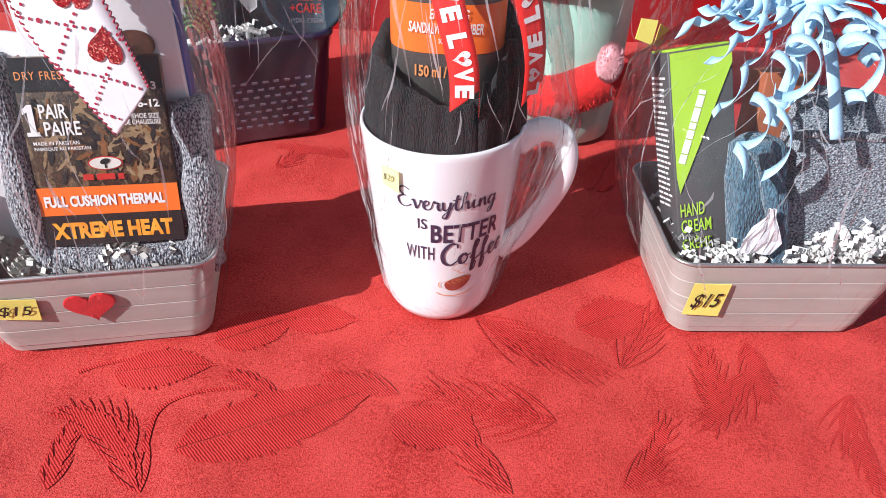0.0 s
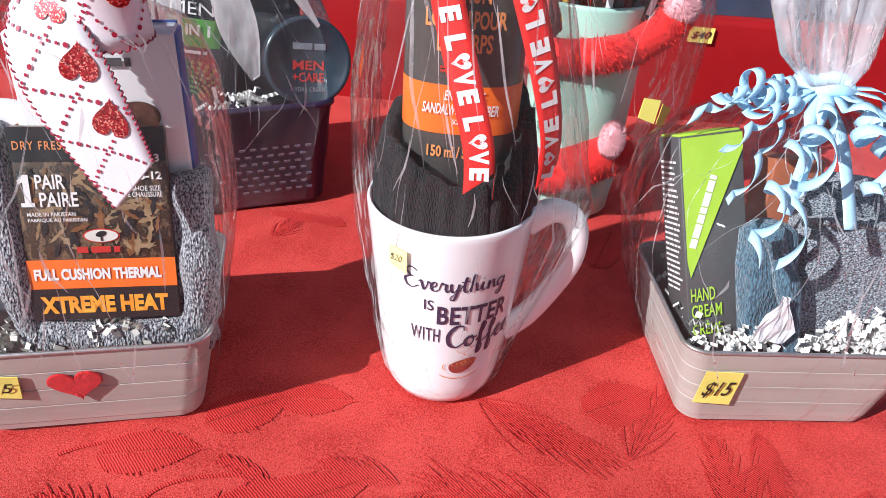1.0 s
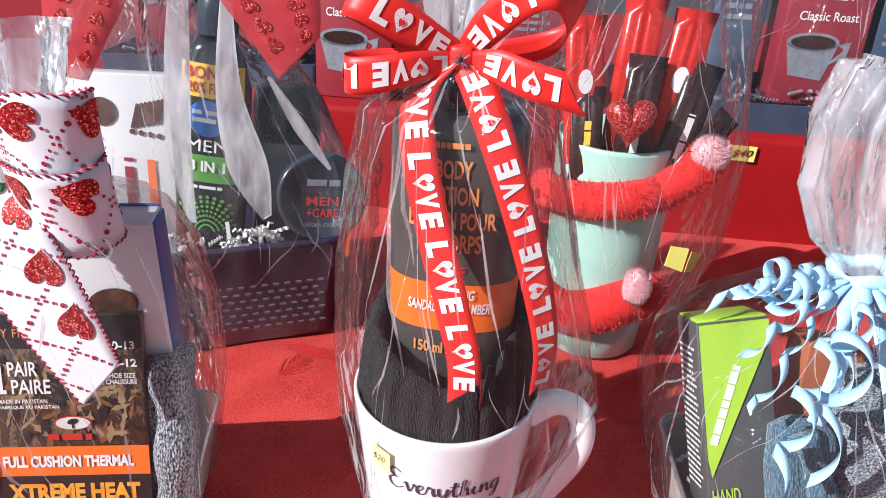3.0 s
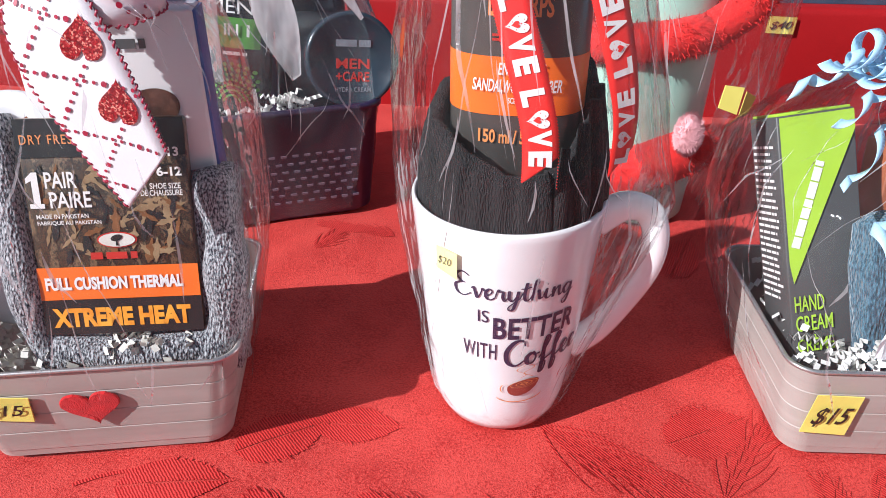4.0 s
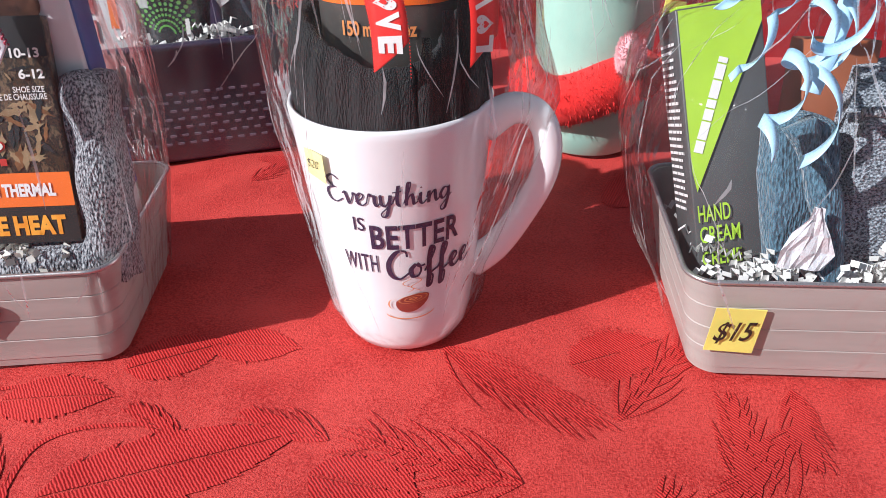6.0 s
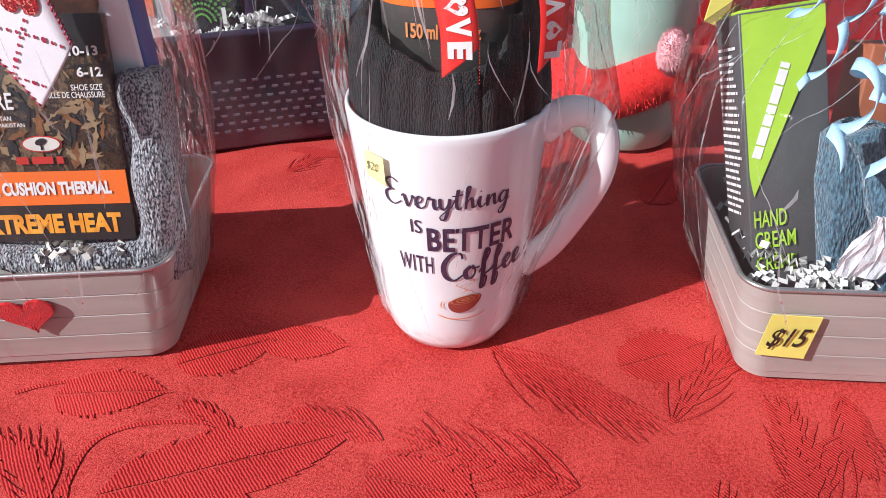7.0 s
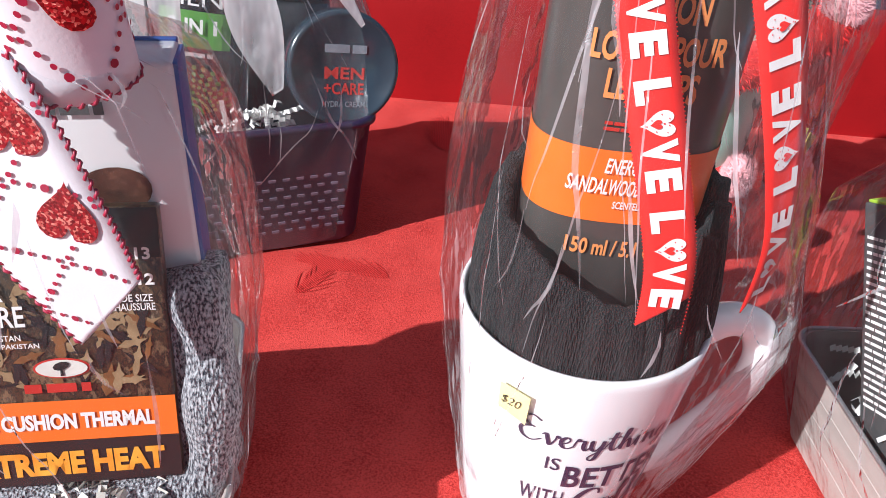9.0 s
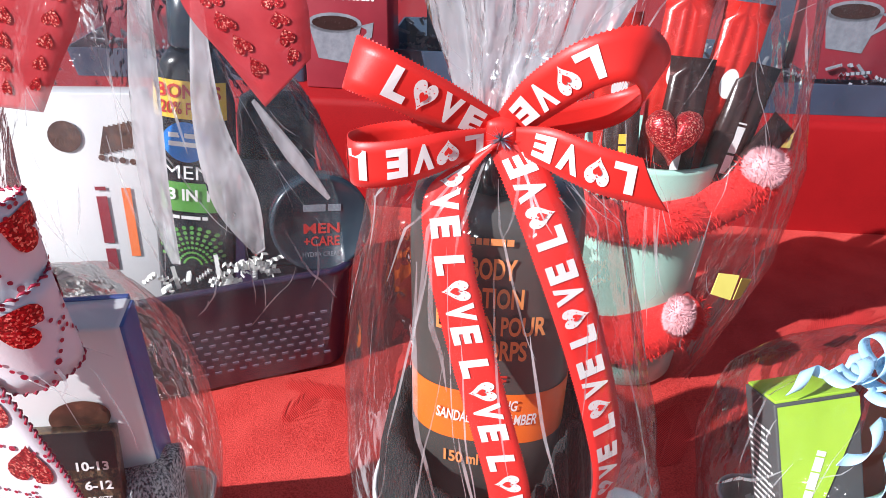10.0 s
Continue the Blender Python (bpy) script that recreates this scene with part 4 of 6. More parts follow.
def tin(m, label):
    ob = thing("gift_tin", m, label, "tin basket", "gift tins")
    rings = [tin_ring(0.0550, 0.0445, -0.0035), tin_ring(0.0565, 0.0460, -0.0023)]
    for k in range(4):
        z0, z1 = 0.002 + 0.0128 * k, 0.002 + 0.0128 * (k + 1)
        for z, g in ((z0 + 0.0001, 0.0), (z0 + 0.0005, 0.0004), (z1 - 0.0004, 0.0004), (z1, 0.0)):
            rings.append(tin_ring(0.0570 + 0.19 * z + g, 0.0465 + 0.13 * z + g, z))
    rings += [tin_ring(0.0675, 0.0535, 0.0545), tin_ring(0.0665, 0.0525, 0.0545), tin_ring(0.0655, 0.0515, 0.05), tin_ring(0.057, 0.0455, 0.003)]
    part("body", loft(rings), TIN, ob, smooth=False)
    rim = [Vector(p) for p in tin_ring(0.0682, 0.0542, 0.0548)]
    rim.append(rim[0])
    part("rim", tube(rim, 0.0011, 8, 1, (0, 0, 1), False), TIN_RIM, ob, "rolled metal rim")
    return ob


TIN_L = Matrix.Translation((-0.195, 0.320, 0)) @ Euler((0, 0, radians(13))).to_matrix().to_4x4()
TIN_R = Matrix.Translation((0.193, 0.365, 0)) @ Euler((0, 0, radians(5))).to_matrix().to_4x4()
tin_l = tin(TIN_L, "grey metal tin with plank relief, filled with a sock pack")
tin_r = tin(TIN_R, "grey metal tin with plank relief, holding hand cream and socks")


def sticker(m, text, w, h, label):
    ob = thing("price_sticker", m, label, "price label", "price labels")
    bm = loft([[(-w / 2, 0, -h / 2 + 0.001), (w / 2 - 0.001, 0, -h / 2), (w / 2, 0.0, h / 2 - 0.001), (-w / 2 + 0.001, 0, h / 2)], [(-w / 2, -0.0003, -h / 2 + 0.001), (w / 2 - 0.001, -0.0012, -h / 2), (w / 2, -0.0006, h / 2 - 0.001), (-w / 2 + 0.001, -0.0003, h / 2)]])
    part("paper", bm, PAPER_YELLOW, ob, smooth=False)
    bt = bmesh.new()
    write(bt, text, lambda a, b: (a, -0.0016, b), -w * 0.40, w * 0.38, -h * 0.26, h * 0.24, offset=0.012, shear=0.3)
    part("writing", bt, BLACK_INK, ob, "black handwritten price", smooth=False)
    return ob


sticker(TIN_R @ pose(-0.0445, -0.0524, 0.0285, 7.5, -1, 0), "$15", 0.0218, 0.0270, "yellow paper price sticker on the grey tin with hand cream")
sticker(TIN_L @ pose(-0.0365, -0.0524, 0.0335, 7.5, 3, 0), "$15", 0.0225, 0.0165, "yellow paper price sticker on the grey tin with the felt heart")
def felt_ring(s, y):
    out = []
    for k, (a, b) in enumerate(heart_points(72)):
        g = s * (1 + 0.035 * noise.noise(Vector((a * 9, b * 9, 0.5))))
        out.append((a * 0.0140 * g, y + 0.0002 * noise.noise(Vector((a * 20, b * 20, 3))), b * 0.0106 * g))
    return out


felt = part("felt_heart", loft([felt_ring(1.0, 0), felt_ring(1.01, -0.0009), felt_ring(0.97, -0.0013), felt_ring(0.6, -0.0014)]), FELT, smooth=False)
felt.matrix_world = TIN_L @ pose(0.0005, -0.0520, 0.0305, 7.5, -4, 0)
tagged(felt, "red felt heart glued on the front of the grey tin", "felt heart")


# ---- contents of the tin with the felt heart ----
rng = random.Random(11)
CARD = frame_of((-0.2020, 0.2800, 0.0625), (0.069, 0.0165, 0.0055), (-0.004, 0.0235, 0.086))
pack = thing("sock_pack", CARD, "thermal sock pack with camouflage card sleeve in a tin", "socks pack")
part("socks", soft_block(0.101, 0.026, 0.100, 4, 0.22, 18, 0.004), GREY_KNIT, pack, "grey heather folded socks").matrix_local = Matrix.Translation((0.0365, 0.016, -0.026))
part("side_fold", tube(spline([(0.066, 0.004, -0.020), (0.077, 0.002, 0.0), (0.0805, 0.001, 0.03), (0.079, 0.004, 0.055), (0.074, 0.010, 0.071)], 24), [0.0068 + 0.0012 * math.sin(k * 0.7) for k in range(25)], 18, 1.25, (1, 0, 0)), GREY_KNIT, pack)
part("side_fold", tube(spline([(0.002, 0.004, -0.018), (-0.006, 0.002, 0.005), (-0.0085, 0.003, 0.05), (-0.012, 0.010, 0.097)], 24), [0.0060 + 0.0010 * math.sin(k * 0.6 + 1) for k in range(25)], 18, 1.2, (1, 0, 0)), GREY_KNIT, pack)
part("under_fold", tube(spline([(0.002, 0.004, -0.008), (0.03, 0.002, -0.011), (0.055, 0.002, -0.010), (0.074, 0.005, -0.008)], 18), 0.0080, 14), GREY_KNIT, pack)
part("card", slab(0, 0.069, -0.0005, 0.006, 0, 0.096, 0.0012), CAMO, pack, "camouflage printed card sleeve")
F = lambda a, b: (a, -0.0011, b)
F2 = lambda a, b: (a, -0.0015, b)
for tone, count, ink in (("dark", 34, DARK_CARD), ("tan", 40, plain("tan_print", (0.34, 0.24, 0.13), (0.22, 0.14, 0.07), 200, 0.4)), ("rust", 22, plain("leaf_brown_print", (0.24, 0.10, 0.035), (0.14, 0.06, 0.02), 200, 0.4))):
    bm = bmesh.new()
    for _ in range(count):
        cx, cy, L = rng.uniform(0.006, 0.063), rng.uniform(0.036, 0.076), rng.uniform(0.002, 0.007)
        ang, wd = rng.choice((1.57, 1.4, 0.5, 2.4, 0.1)) + rng.uniform(-0.3, 0.3), rng.uniform(0.16, 0.4)
        lift = -0.00075 - 0.0003 * rng.random()
        pts = [(0, 1), (-0.35 * wd, 0.45), (-wd, 0.3), (-0.5 * wd, 0.0), (-0.8 * wd, -0.4), (0, -1), (0.7 * wd, -0.5), (0.5 * wd, 0.05), (wd, 0.25), (0.4 * wd, 0.5)]
        pl = [(min(0.0685, max(0.0005, a)), min(0.0795, max(0.0322, b))) for a, b in turned(pts, cx, cy, L, ang - 1.57)]
        shape_on(bm, lambda a, b: (a, lift, b), pl)
    tagged(part("printed_leaves", bm, ink, pack, tone + " leaves and twigs printed on the card", smooth=False), kind="stuff")
bm = bmesh.new()
shape_on(bm, F, [(0, 0.0165), (0.069, 0.0165), (0.069, 0.0315), (0, 0.0315)])
part("orange_stripe", bm, ORANGE, pack, smooth=False)
bm = bmesh.new()
shape_on(bm, F, [(0, 0.0), (0.069, 0.0), (0.069, 0.0163), (0, 0.0163)])
part("black_stripe", bm, DARK_CARD, pack, smooth=False)
bm = bmesh.new()
shape_on(bm, F, [(0, 0.080), (0.069, 0.080), (0.069, 0.096), (0, 0.096)])
part("black_header", bm, DARK_CARD, pack, smooth=False)
bm = bmesh.new()
shape_on(bm, F2, [(0.0022, 0.0582), (0.0082, 0.0582), (0.0082, 0.0602), (0.0068, 0.0602), (0.0068, 0.0738), (0.0046, 0.0738), (0.0018, 0.0712), (0.0018, 0.0690), (0.0040, 0.0702), (0.0040, 0.0602), (0.0022, 0.0602)])
part("numeral", bm, WHITE_INK, pack, "large white figure one", smooth=False)
for text, u0, u1, v0, v1, bold in (("FULL CUSHION THERMAL", 0.003, 0.0620, 0.0210, 0.0270, 0.045),
                                   ("PAIR", 0.0095, 0.0225, 0.0668, 0.0738, 0.015),
                                   ("PAIRE", 0.0105, 0.0275, 0.0582, 0.0652, 0.015),
                                   ("MADE IN PAKISTAN", 0.004, 0.0255, 0.0535, 0.0555, 0.01),
                                   ("FABRIQUE AU PAKISTAN", 0.004, 0.0305, 0.0505, 0.0525, 0.01),
                                   ("SHOE SIZE", 0.0525, 0.0655, 0.0655, 0.068, 0.01),
                                   ("TAILLE DE CHAUSSURE", 0.040, 0.066, 0.0625, 0.065, 0.01),
                                   ("10-13", 0.054, 0.066, 0.0795, 0.0835, 0.03),
                                   ("6-12", 0.056, 0.0665, 0.0710, 0.0750, 0.03)):
    bm = bmesh.new()
    write(bm, text, F2, u0, u1, v0, v1, offset=bold)
    part("printed_line", bm, WHITE_INK, pack, "white printed words", smooth=False)
bm = bmesh.new()
write(bm, "XTREME HEAT", F2, 0.004, 0.0640, 0.0036, 0.0126, offset=0.050)
part("heat_lettering", bm, GOLD_INK, pack, "yellow-orange printed words", smooth=False)
bm = bmesh.new()
write(bm, "DRY FRESH", F2, 0.002, 0.0265, 0.0855, 0.0895, offset=0.005, spacing=1.2)
part("orange_lettering", bm, ORANGE_INK, pack, smooth=False)
bm = bmesh.new()
shape_on(bm, F2, turned(disc_points(24), 0.036, 0.0435, 0.0085, 0, 0.42))
bars(bm, F2, 0.024, 0.049, 0.0345, 0.0380, 1, rng, 0.9, 2)
part("emblem", bm, RED_INK, pack, "dark red bar under an oval emblem", smooth=False)
bm = bmesh.new()
shape_on(bm, lambda a, b: (a, -0.0018, b), turned(disc_points(24), 0.036, 0.0435, 0.0077, 0, 0.40))
part("emblem_field", bm, CREAM_SHRED, pack, smooth=False)
bm = bmesh.new()
shape_on(bm, lambda a, b: (a, -0.0021, b), turned(disc_points(9), 0.0360, 0.0445, 0.0026, 0.3, 0.55))
shape_on(bm, lambda a, b: (a, -0.0021, b), [(0.0355, 0.041), (0.0365, 0.041), (0.0363, 0.0445), (0.0357, 0.0445)])
part("emblem_tree", bm, BLACK_INK, pack, smooth=False)

# boxes behind and beside the sock pack
box = thing("chocolate_box", frame_of((-0.201, 0.308, 0.047), (0.08, 0.020, 0), (0, 0.02, 0.98)), "white chocolate box with blue edges, standing in the tin", "box")
part("carton", slab(0, 0.072, 0, 0.020, 0, 0.150, 0.0015), WHITE_CARD, box)
part("blue_edge", slab(0.0715, 0.0732, 0.002, 0.019, 0.02, 0.149, 0.0004), BLUE_CARD, box, "blue printed side")
part("blue_top", slab(0.002, 0.0715, 0.0185, 0.0208, 0.1485, 0.1508, 0.0004), BLUE_CARD, box)
bm = bmesh.new()
shape_on(bm, F, turned(disc_points(22), 0.050, 0.110, 0.0115, 0.2, 0.72))
shape_on(bm, F, turned(disc_points(22), 0.030, 0.096, 0.009, 0.0, 0.7))
part("chocolate_picture", bm, CHOC, box, "printed picture of dark chocolates", smooth=False)
bm = bmesh.new()
bars(bm, F, 0.030, 0.056, 0.134, 0.139, 1, rng, 0.8, 3)
part("script_bar", bm, GREY_CARD, box, smooth=False)
pouch = thing("white_pouch", TIN_L @ pose(-0.030, -0.010, 0.05, -8, 2, 4), "cream-white pouch with a small brown flower print in the tin", "pouch")
part("pouch", soft_block(0.060, 0.018, 0.112, 9, 0.35), WHITE_CARD, pouch)
bm = bmesh.new()
for k in range(5):
    shape_on(bm, lambda a, b: (a, -0.0105, b), turned(disc_points(8), 0.012 + 0.006 * math.cos(k * 1.26), 0.094 + 0.006 * math.sin(k * 1.26), 0.0042, k * 1.26, 0.42))
part("flower_print", bm, BROWN_KRAFT, pouch, smooth=False)
soap = thing("soap_box", TIN_L @ pose(-0.060, -0.036, 0.012, -10, 0, 10), "dark box with green lettering panel at the end of the tin", "box")
part("carton", slab(-0.013, 0.013, -0.008, 0.008, 0, 0.078, 0.0012), DARK_CARD, soap)
bm = bmesh.new()
shape_on(bm, lambda a, b: (a, -0.0085, b), [(-0.0125, 0.040), (0.0125, 0.044), (0.0125, 0.064), (-0.0125, 0.064)])
part("green_panel", bm, GREEN, soap, smooth=False)
bm = bmesh.new()
bars(bm, lambda a, b: (a, -0.009, b), -0.011, 0.011, 0.046, 0.060, 3, rng, 0.6, 3)
part("print_bars", bm, LIME, soap, smooth=False)


def shred_nest(name, m, boxes, material, label, seed, width=0.0028):
    r = random.Random(seed)
    bm = bmesh.new()
    for count, b in boxes:
        shreds(r, count, b, (0.012, 0.024), width, bm)
    ob = part(name, bm, material, None, smooth=False)
    ob.matrix_world = m
    return tagged(ob, label, "paper shreds", kind="stuff")


shred_nest("crinkle_paper", TIN_L, [(44, ((-0.045, 0.048), (-0.040, -0.036), (0.046, 0.055))), (16, ((-0.058, 0.058), (-0.030, 0.040), (0.042, 0.052))), (12, ((0.012, 0.046), (-0.040, -0.036), (0.054, 0.062)))], CREAM_SHRED, "cream crinkle paper shreds lying along the front of the tin", 3)


# white ribbon with glitter hearts
def heart_ribbon(parent, name, pts, widths, n=36, tip=0.0, phase=0.0, hw=0.019, size=0.0088):
    st = Strip(pts, widths, n, 0.0005)
    ob = part(name, st.mesh(6, tip), HEART_RIBBON, parent)
    bd = bmesh.new()
    lim = st.length

    def inside(u, v):
        return 0.001 < u < lim - tip * (1 + v) / 2 - 0.001 and abs(v) < 1.0
    step = 0.0250
    for k in range(-1, int(lim / step) + 2):
        for lane, off in ((-0.5, 0.0), (0.5, 0.5)):
            u = (k + off + phase) * step
            pl = [(u + 1.0 * y * size, lane + x * size / hw) for x, y in turned(heart_points(), 0, 0, 1, 0.5)]
            if all(inside(a, b) for a, b in pl):
                bh = bmesh.new()
                fill(bh, lambda a, b: st.at(a, b, 0.0009 * st.face), pl, 3)
                part("glitter_heart", bh, GLITTER, ob, smooth=False)
            for d in range(6):
                for s in (-1, 1):
                    f = (d + 0.5) / 6
                    a, b = u + step * 0.5 * (f if s > 0 else -f), lane + 0.5 - f * 1.0
                    big = 1.5 if d == 3 else 1.0
                    q = turned(disc_points(8), a, b, 0.00078 * big, 0, 1)
                    q = [(x, b + (y - b) / hw) for x, y in q]
                    if all(inside(x, y) for x, y in q):
                        shape_on(bd, lambda x, y: st.at(x, y, 0.0008 * st.face), q)
    tagged(part("dots", bd, DOT_RED, ob, "dark red printed dots", smooth=False), kind="stuff")
    for v in (-1, 1):
        k = 160
        line = [st.at(lim * i / k - tip * (1 + v) / 2 * (i / k) ** 3, v * (1 + 0.03 * math.sin(i * 1.3)), 0.0006 * math.cos(i * 1.3)) for i in range(k + 1)]
        part("stitched_edge", tube(line, 0.0005, 5, 1, (0.3, 0.8, 0.2)), DOT_RED, ob)
    return ob


hbow = thing("heart_ribbon_bow", Matrix.Translation((-0.006, 0.034, 0.003)), "white ribbon bow with red glitter hearts, tied on cellophane", "ribbon bow", "ribbon bows")
heart_ribbon(hbow, "tail", [(-0.170, 0.270, 0.222), (-0.164, 0.258, 0.203), (-0.157, 0.255, 0.184), (-0.145, 0.253, 0.157), (-0.1325, 0.252, 0.127)],
             [(0.007, 0, 0.003), (0.016, 0, 0.007), (0.0185, 0, 0.009), (0.0165, 0, 0.0075), (0.0130, 0, 0.003)], 40, 0.018, 0.1, 0.0185, 0.0086)
heart_ribbon(hbow, "loop", [(-0.170, 0.272, 0.222), (-0.158, 0.261, 0.217), (-0.142, 0.256, 0.213), (-0.128, 0.262, 0.214), (-0.127, 0.276, 0.216), (-0.146, 0.281, 0.219), (-0.168, 0.276, 0.222)],
             [(0, 0, 0.006), (-0.002, 0, 0.014), (-0.003, -0.002, 0.018), (-0.002, -0.002, 0.0165), (-0.001, 0, 0.016), (0, 0, 0.012), (0, 0, 0.006)], 44, 0, 0.35, 0.017, 0.0082)
heart_ribbon(hbow, "loop", [(-0.170, 0.273, 0.224), (-0.160, 0.263, 0.236), (-0.146, 0.259, 0.243), (-0.131, 0.265, 0.241), (-0.130, 0.279, 0.241), (-0.148, 0.284, 0.238), (-0.168, 0.277, 0.226)],
             [(-0.003, 0, 0.006), (-0.006, 0, 0.011), (-0.004, 0, 0.016), (0, 0, 0.017), (0, 0, 0.016), (-0.002, 0, 0.012), (0, 0, 0.006)], 44, 0, 0.8, 0.017, 0.0082)
heart_ribbon(hbow, "loop", [(-0.173, 0.273, 0.223), (-0.186, 0.263, 0.226), (-0.205, 0.262, 0.232), (-0.220, 0.270, 0.230), (-0.215, 0.282, 0.226), (-0.195, 0.284, 0.224), (-0.175, 0.277, 0.222)],
             [(0, 0, 0.006), (0, 0, 0.013), (0, 0, 0.017), (0, 0, 0.017), (0, 0, 0.016), (0, 0, 0.012), (0, 0, 0.006)], 40, 0, 0.2, 0.017, 0.0082)
part("twist_tie", soft_block(0.010, 0.010, 0.012, 5, 0.7, 4, 0.0008), GREEN_TIE, hbow, "green foil tie").location = (-0.1715, 0.268, 0.216)

wrap = thing("cellophane_wrap", TIN_L, "clear cellophane wrapped round the tin with the heart ribbon", "gift wrap", "gift bags")
bag("film", wrap, [(0.001, 0, 0, 0.062, 0.052, 0, 5, 0.001), (0.03, 0, 0, 0.068, 0.057, 0, 5, 0.001), (0.058, 0.001, 0, 0.0735, 0.060, 0, 4.5, 0.0012), (0.10, 0.004, 0, 0.077, 0.060, 0, 3.6, 0.0018), (0.14, 0.006, 0, 0.077, 0.058, 0, 3.2, 0.002), (0.175, 0.008, -0.002, 0.072, 0.050, 0, 3, 0.003),
                   (0.200, 0.010, -0.006, 0.062, 0.042, 0, 2.6, 0.004), (0.214, 0.013, -0.014, 0.032, 0.028, 0, 2.2, 0.004), (0.225, 0.015, -0.018, 0.011, 0.010, 0, 2, 0.002)], FILM, "clear crinkled film", 5)
bag("ruffle", wrap, [(0.225, 0.015, -0.018, 0.011, 0.010, 0, 2, 0.002), (0.243, 0.009, -0.010, 0.026, 0.018, 0, 2, 0.006), (0.278, 0.003, -0.004, 0.042, 0.028, 0, 2, 0.010)], FILM_THICK, "gathered film top", 6, 7)

# ---- contents of the hand cream tin ----
HC = frame_of((0.1395, 0.3265, 0.040), (0.034, 0.007, 0.004), (-0.019, 0.037, 0.092))
cream = thing("hand_cream_box", HC, "dark grey carton with a lime triangle, leaning in the tin", "box")
part("carton", slab(0, 0.036, 0, 0.026, 0, 0.118, 0.0008), GREY_CARD, cream)
bm = bmesh.new()
shape_on(bm, F, [(0.0008, 0.1172), (0.0352, 0.1172), (0.0352, 0.1085), (0.0022, 0.0405), (0.0008, 0.0500)])
part("lime_triangle", bm, LIME, cream, "lime green printed triangle", smooth=False)
part("lime_flap", slab(0.001, 0.035, 0.001, 0.025, 0.1178, 0.1192, 0.0004), LIME, cream, "lime green top flap")
bm = bmesh.new()
dv = Vector((0.0225, 0.060)).normalized()
dn = Vector((-dv.y, dv.x))
diag = lambda a, b: F2(*(Vector((0.0075, 0.0560)) + dv * a + dn * b))
bars(bm, diag, 0.0, 0.044, 0.0020, 0.0060, 1, rng, 1.0, 8)
part("brand_bars", bm, WHITE_INK, cream, smooth=False)
bm = bmesh.new()
write(bm, "HAND", F2, 0.0015, 0.0155, 0.0270, 0.0345, offset=0.01)
write(bm, "CREAM", F2, 0.0015, 0.0190, 0.0175, 0.0250, offset=0.01)
write(bm, "CRÈME", F2, 0.0015, 0.0190, 0.0075, 0.0155, offset=0.01)
part("lettering", bm, LIME, cream, smooth=False)
bm = bmesh.new()
side = lambda a, b: (-0.0006, 0.026 - a, b)
bars(bm, side, 0.003, 0.023, 0.030, 0.105, 24, rng, 0.42, 4)
part("small_print", bm, WHITE_INK, cream, "white small print in rows", smooth=False)
gl = thing("knit_gloves", TIN_R @ pose(-0.014, -0.030, 0.030, -14, -4, 8), "dark teal knitted gloves folded beside the carton", "gloves")
part("fold", soft_block(0.030, 0.020, 0.085, 21, 0.45), TEAL_KNIT, gl)
part("fold", tube(spline([(0.004, -0.013, 0.0), (0.008, -0.015, 0.03), (0.002, -0.012, 0.06), (-0.006, -0.010, 0.082)], 14), [0.006 + 0.001 * math.sin(k) for k in range(15)], 12), TEAL_KNIT, gl)
sk = thing("folded_socks", TIN_R @ pose(0.030, -0.020, 0.028, -16, 5, 3), "charcoal heather socks folded flat in the tin", "socks")
part("fold", soft_block(0.070, 0.026, 0.082, 31, 0.28), BLUE_KNIT, sk)
part("cuff", soft_block(0.066, 0.024, 0.105, 33, 0.28), BLUE_KNIT, sk, "upper sock layer").location = (0.004, 0.024, -0.002)
part("hem", tube([(-0.034 + 0.0068 * k, -0.011 - 0.001 * math.sin(k), 0.0805 + 0.0006 * math.sin(2 * k)) for k in range(11)], 0.0022, 8), GREY_KNIT, sk)
kr = thing("brown_box", TIN_R @ pose(0.002, 0.018, 0.045, -12, 3, 6), "rust brown carton standing behind the socks", "box")
part("carton", slab(-0.016, 0.016, -0.010, 0.010, 0, 0.085, 0.001), BROWN_KRAFT, kr)
fo = thing("silver_foil", TIN_R @ pose(-0.024, -0.046, 0.058, -10, 8, 5) @ Matrix.Scale(0.75, 4), "crumpled silver foil corner in the tin", "foil")
bm = loft([[(x * w + 0.002 * math.sin(7 * z * 100 + x * 90), -0.002 - 0.003 * abs(math.sin(x * 220 + z * 130)), z) for x in np.linspace(-0.012, 0.014, 9)] for z, w in ((0, 0.9), (0.01, 1.1), (0.02, 0.8), (0.03, 0.4), (0.036, 0.1))], False, False, None, False)
part("sheet", bm, SILVER, fo, smooth=False)
shred_nest("crinkle_paper", TIN_R, [(46, ((-0.040, 0.052), (-0.041, -0.036), (0.046, 0.056))), (26, ((0.018, 0.054), (-0.041, -0.034), (0.054, 0.064))), (14, ((-0.058, -0.048), (-0.040, 0.040), (0.045, 0.058)))], WHITE_SHRED, "white crinkle paper shreds heaped along the front of the tin", 4)

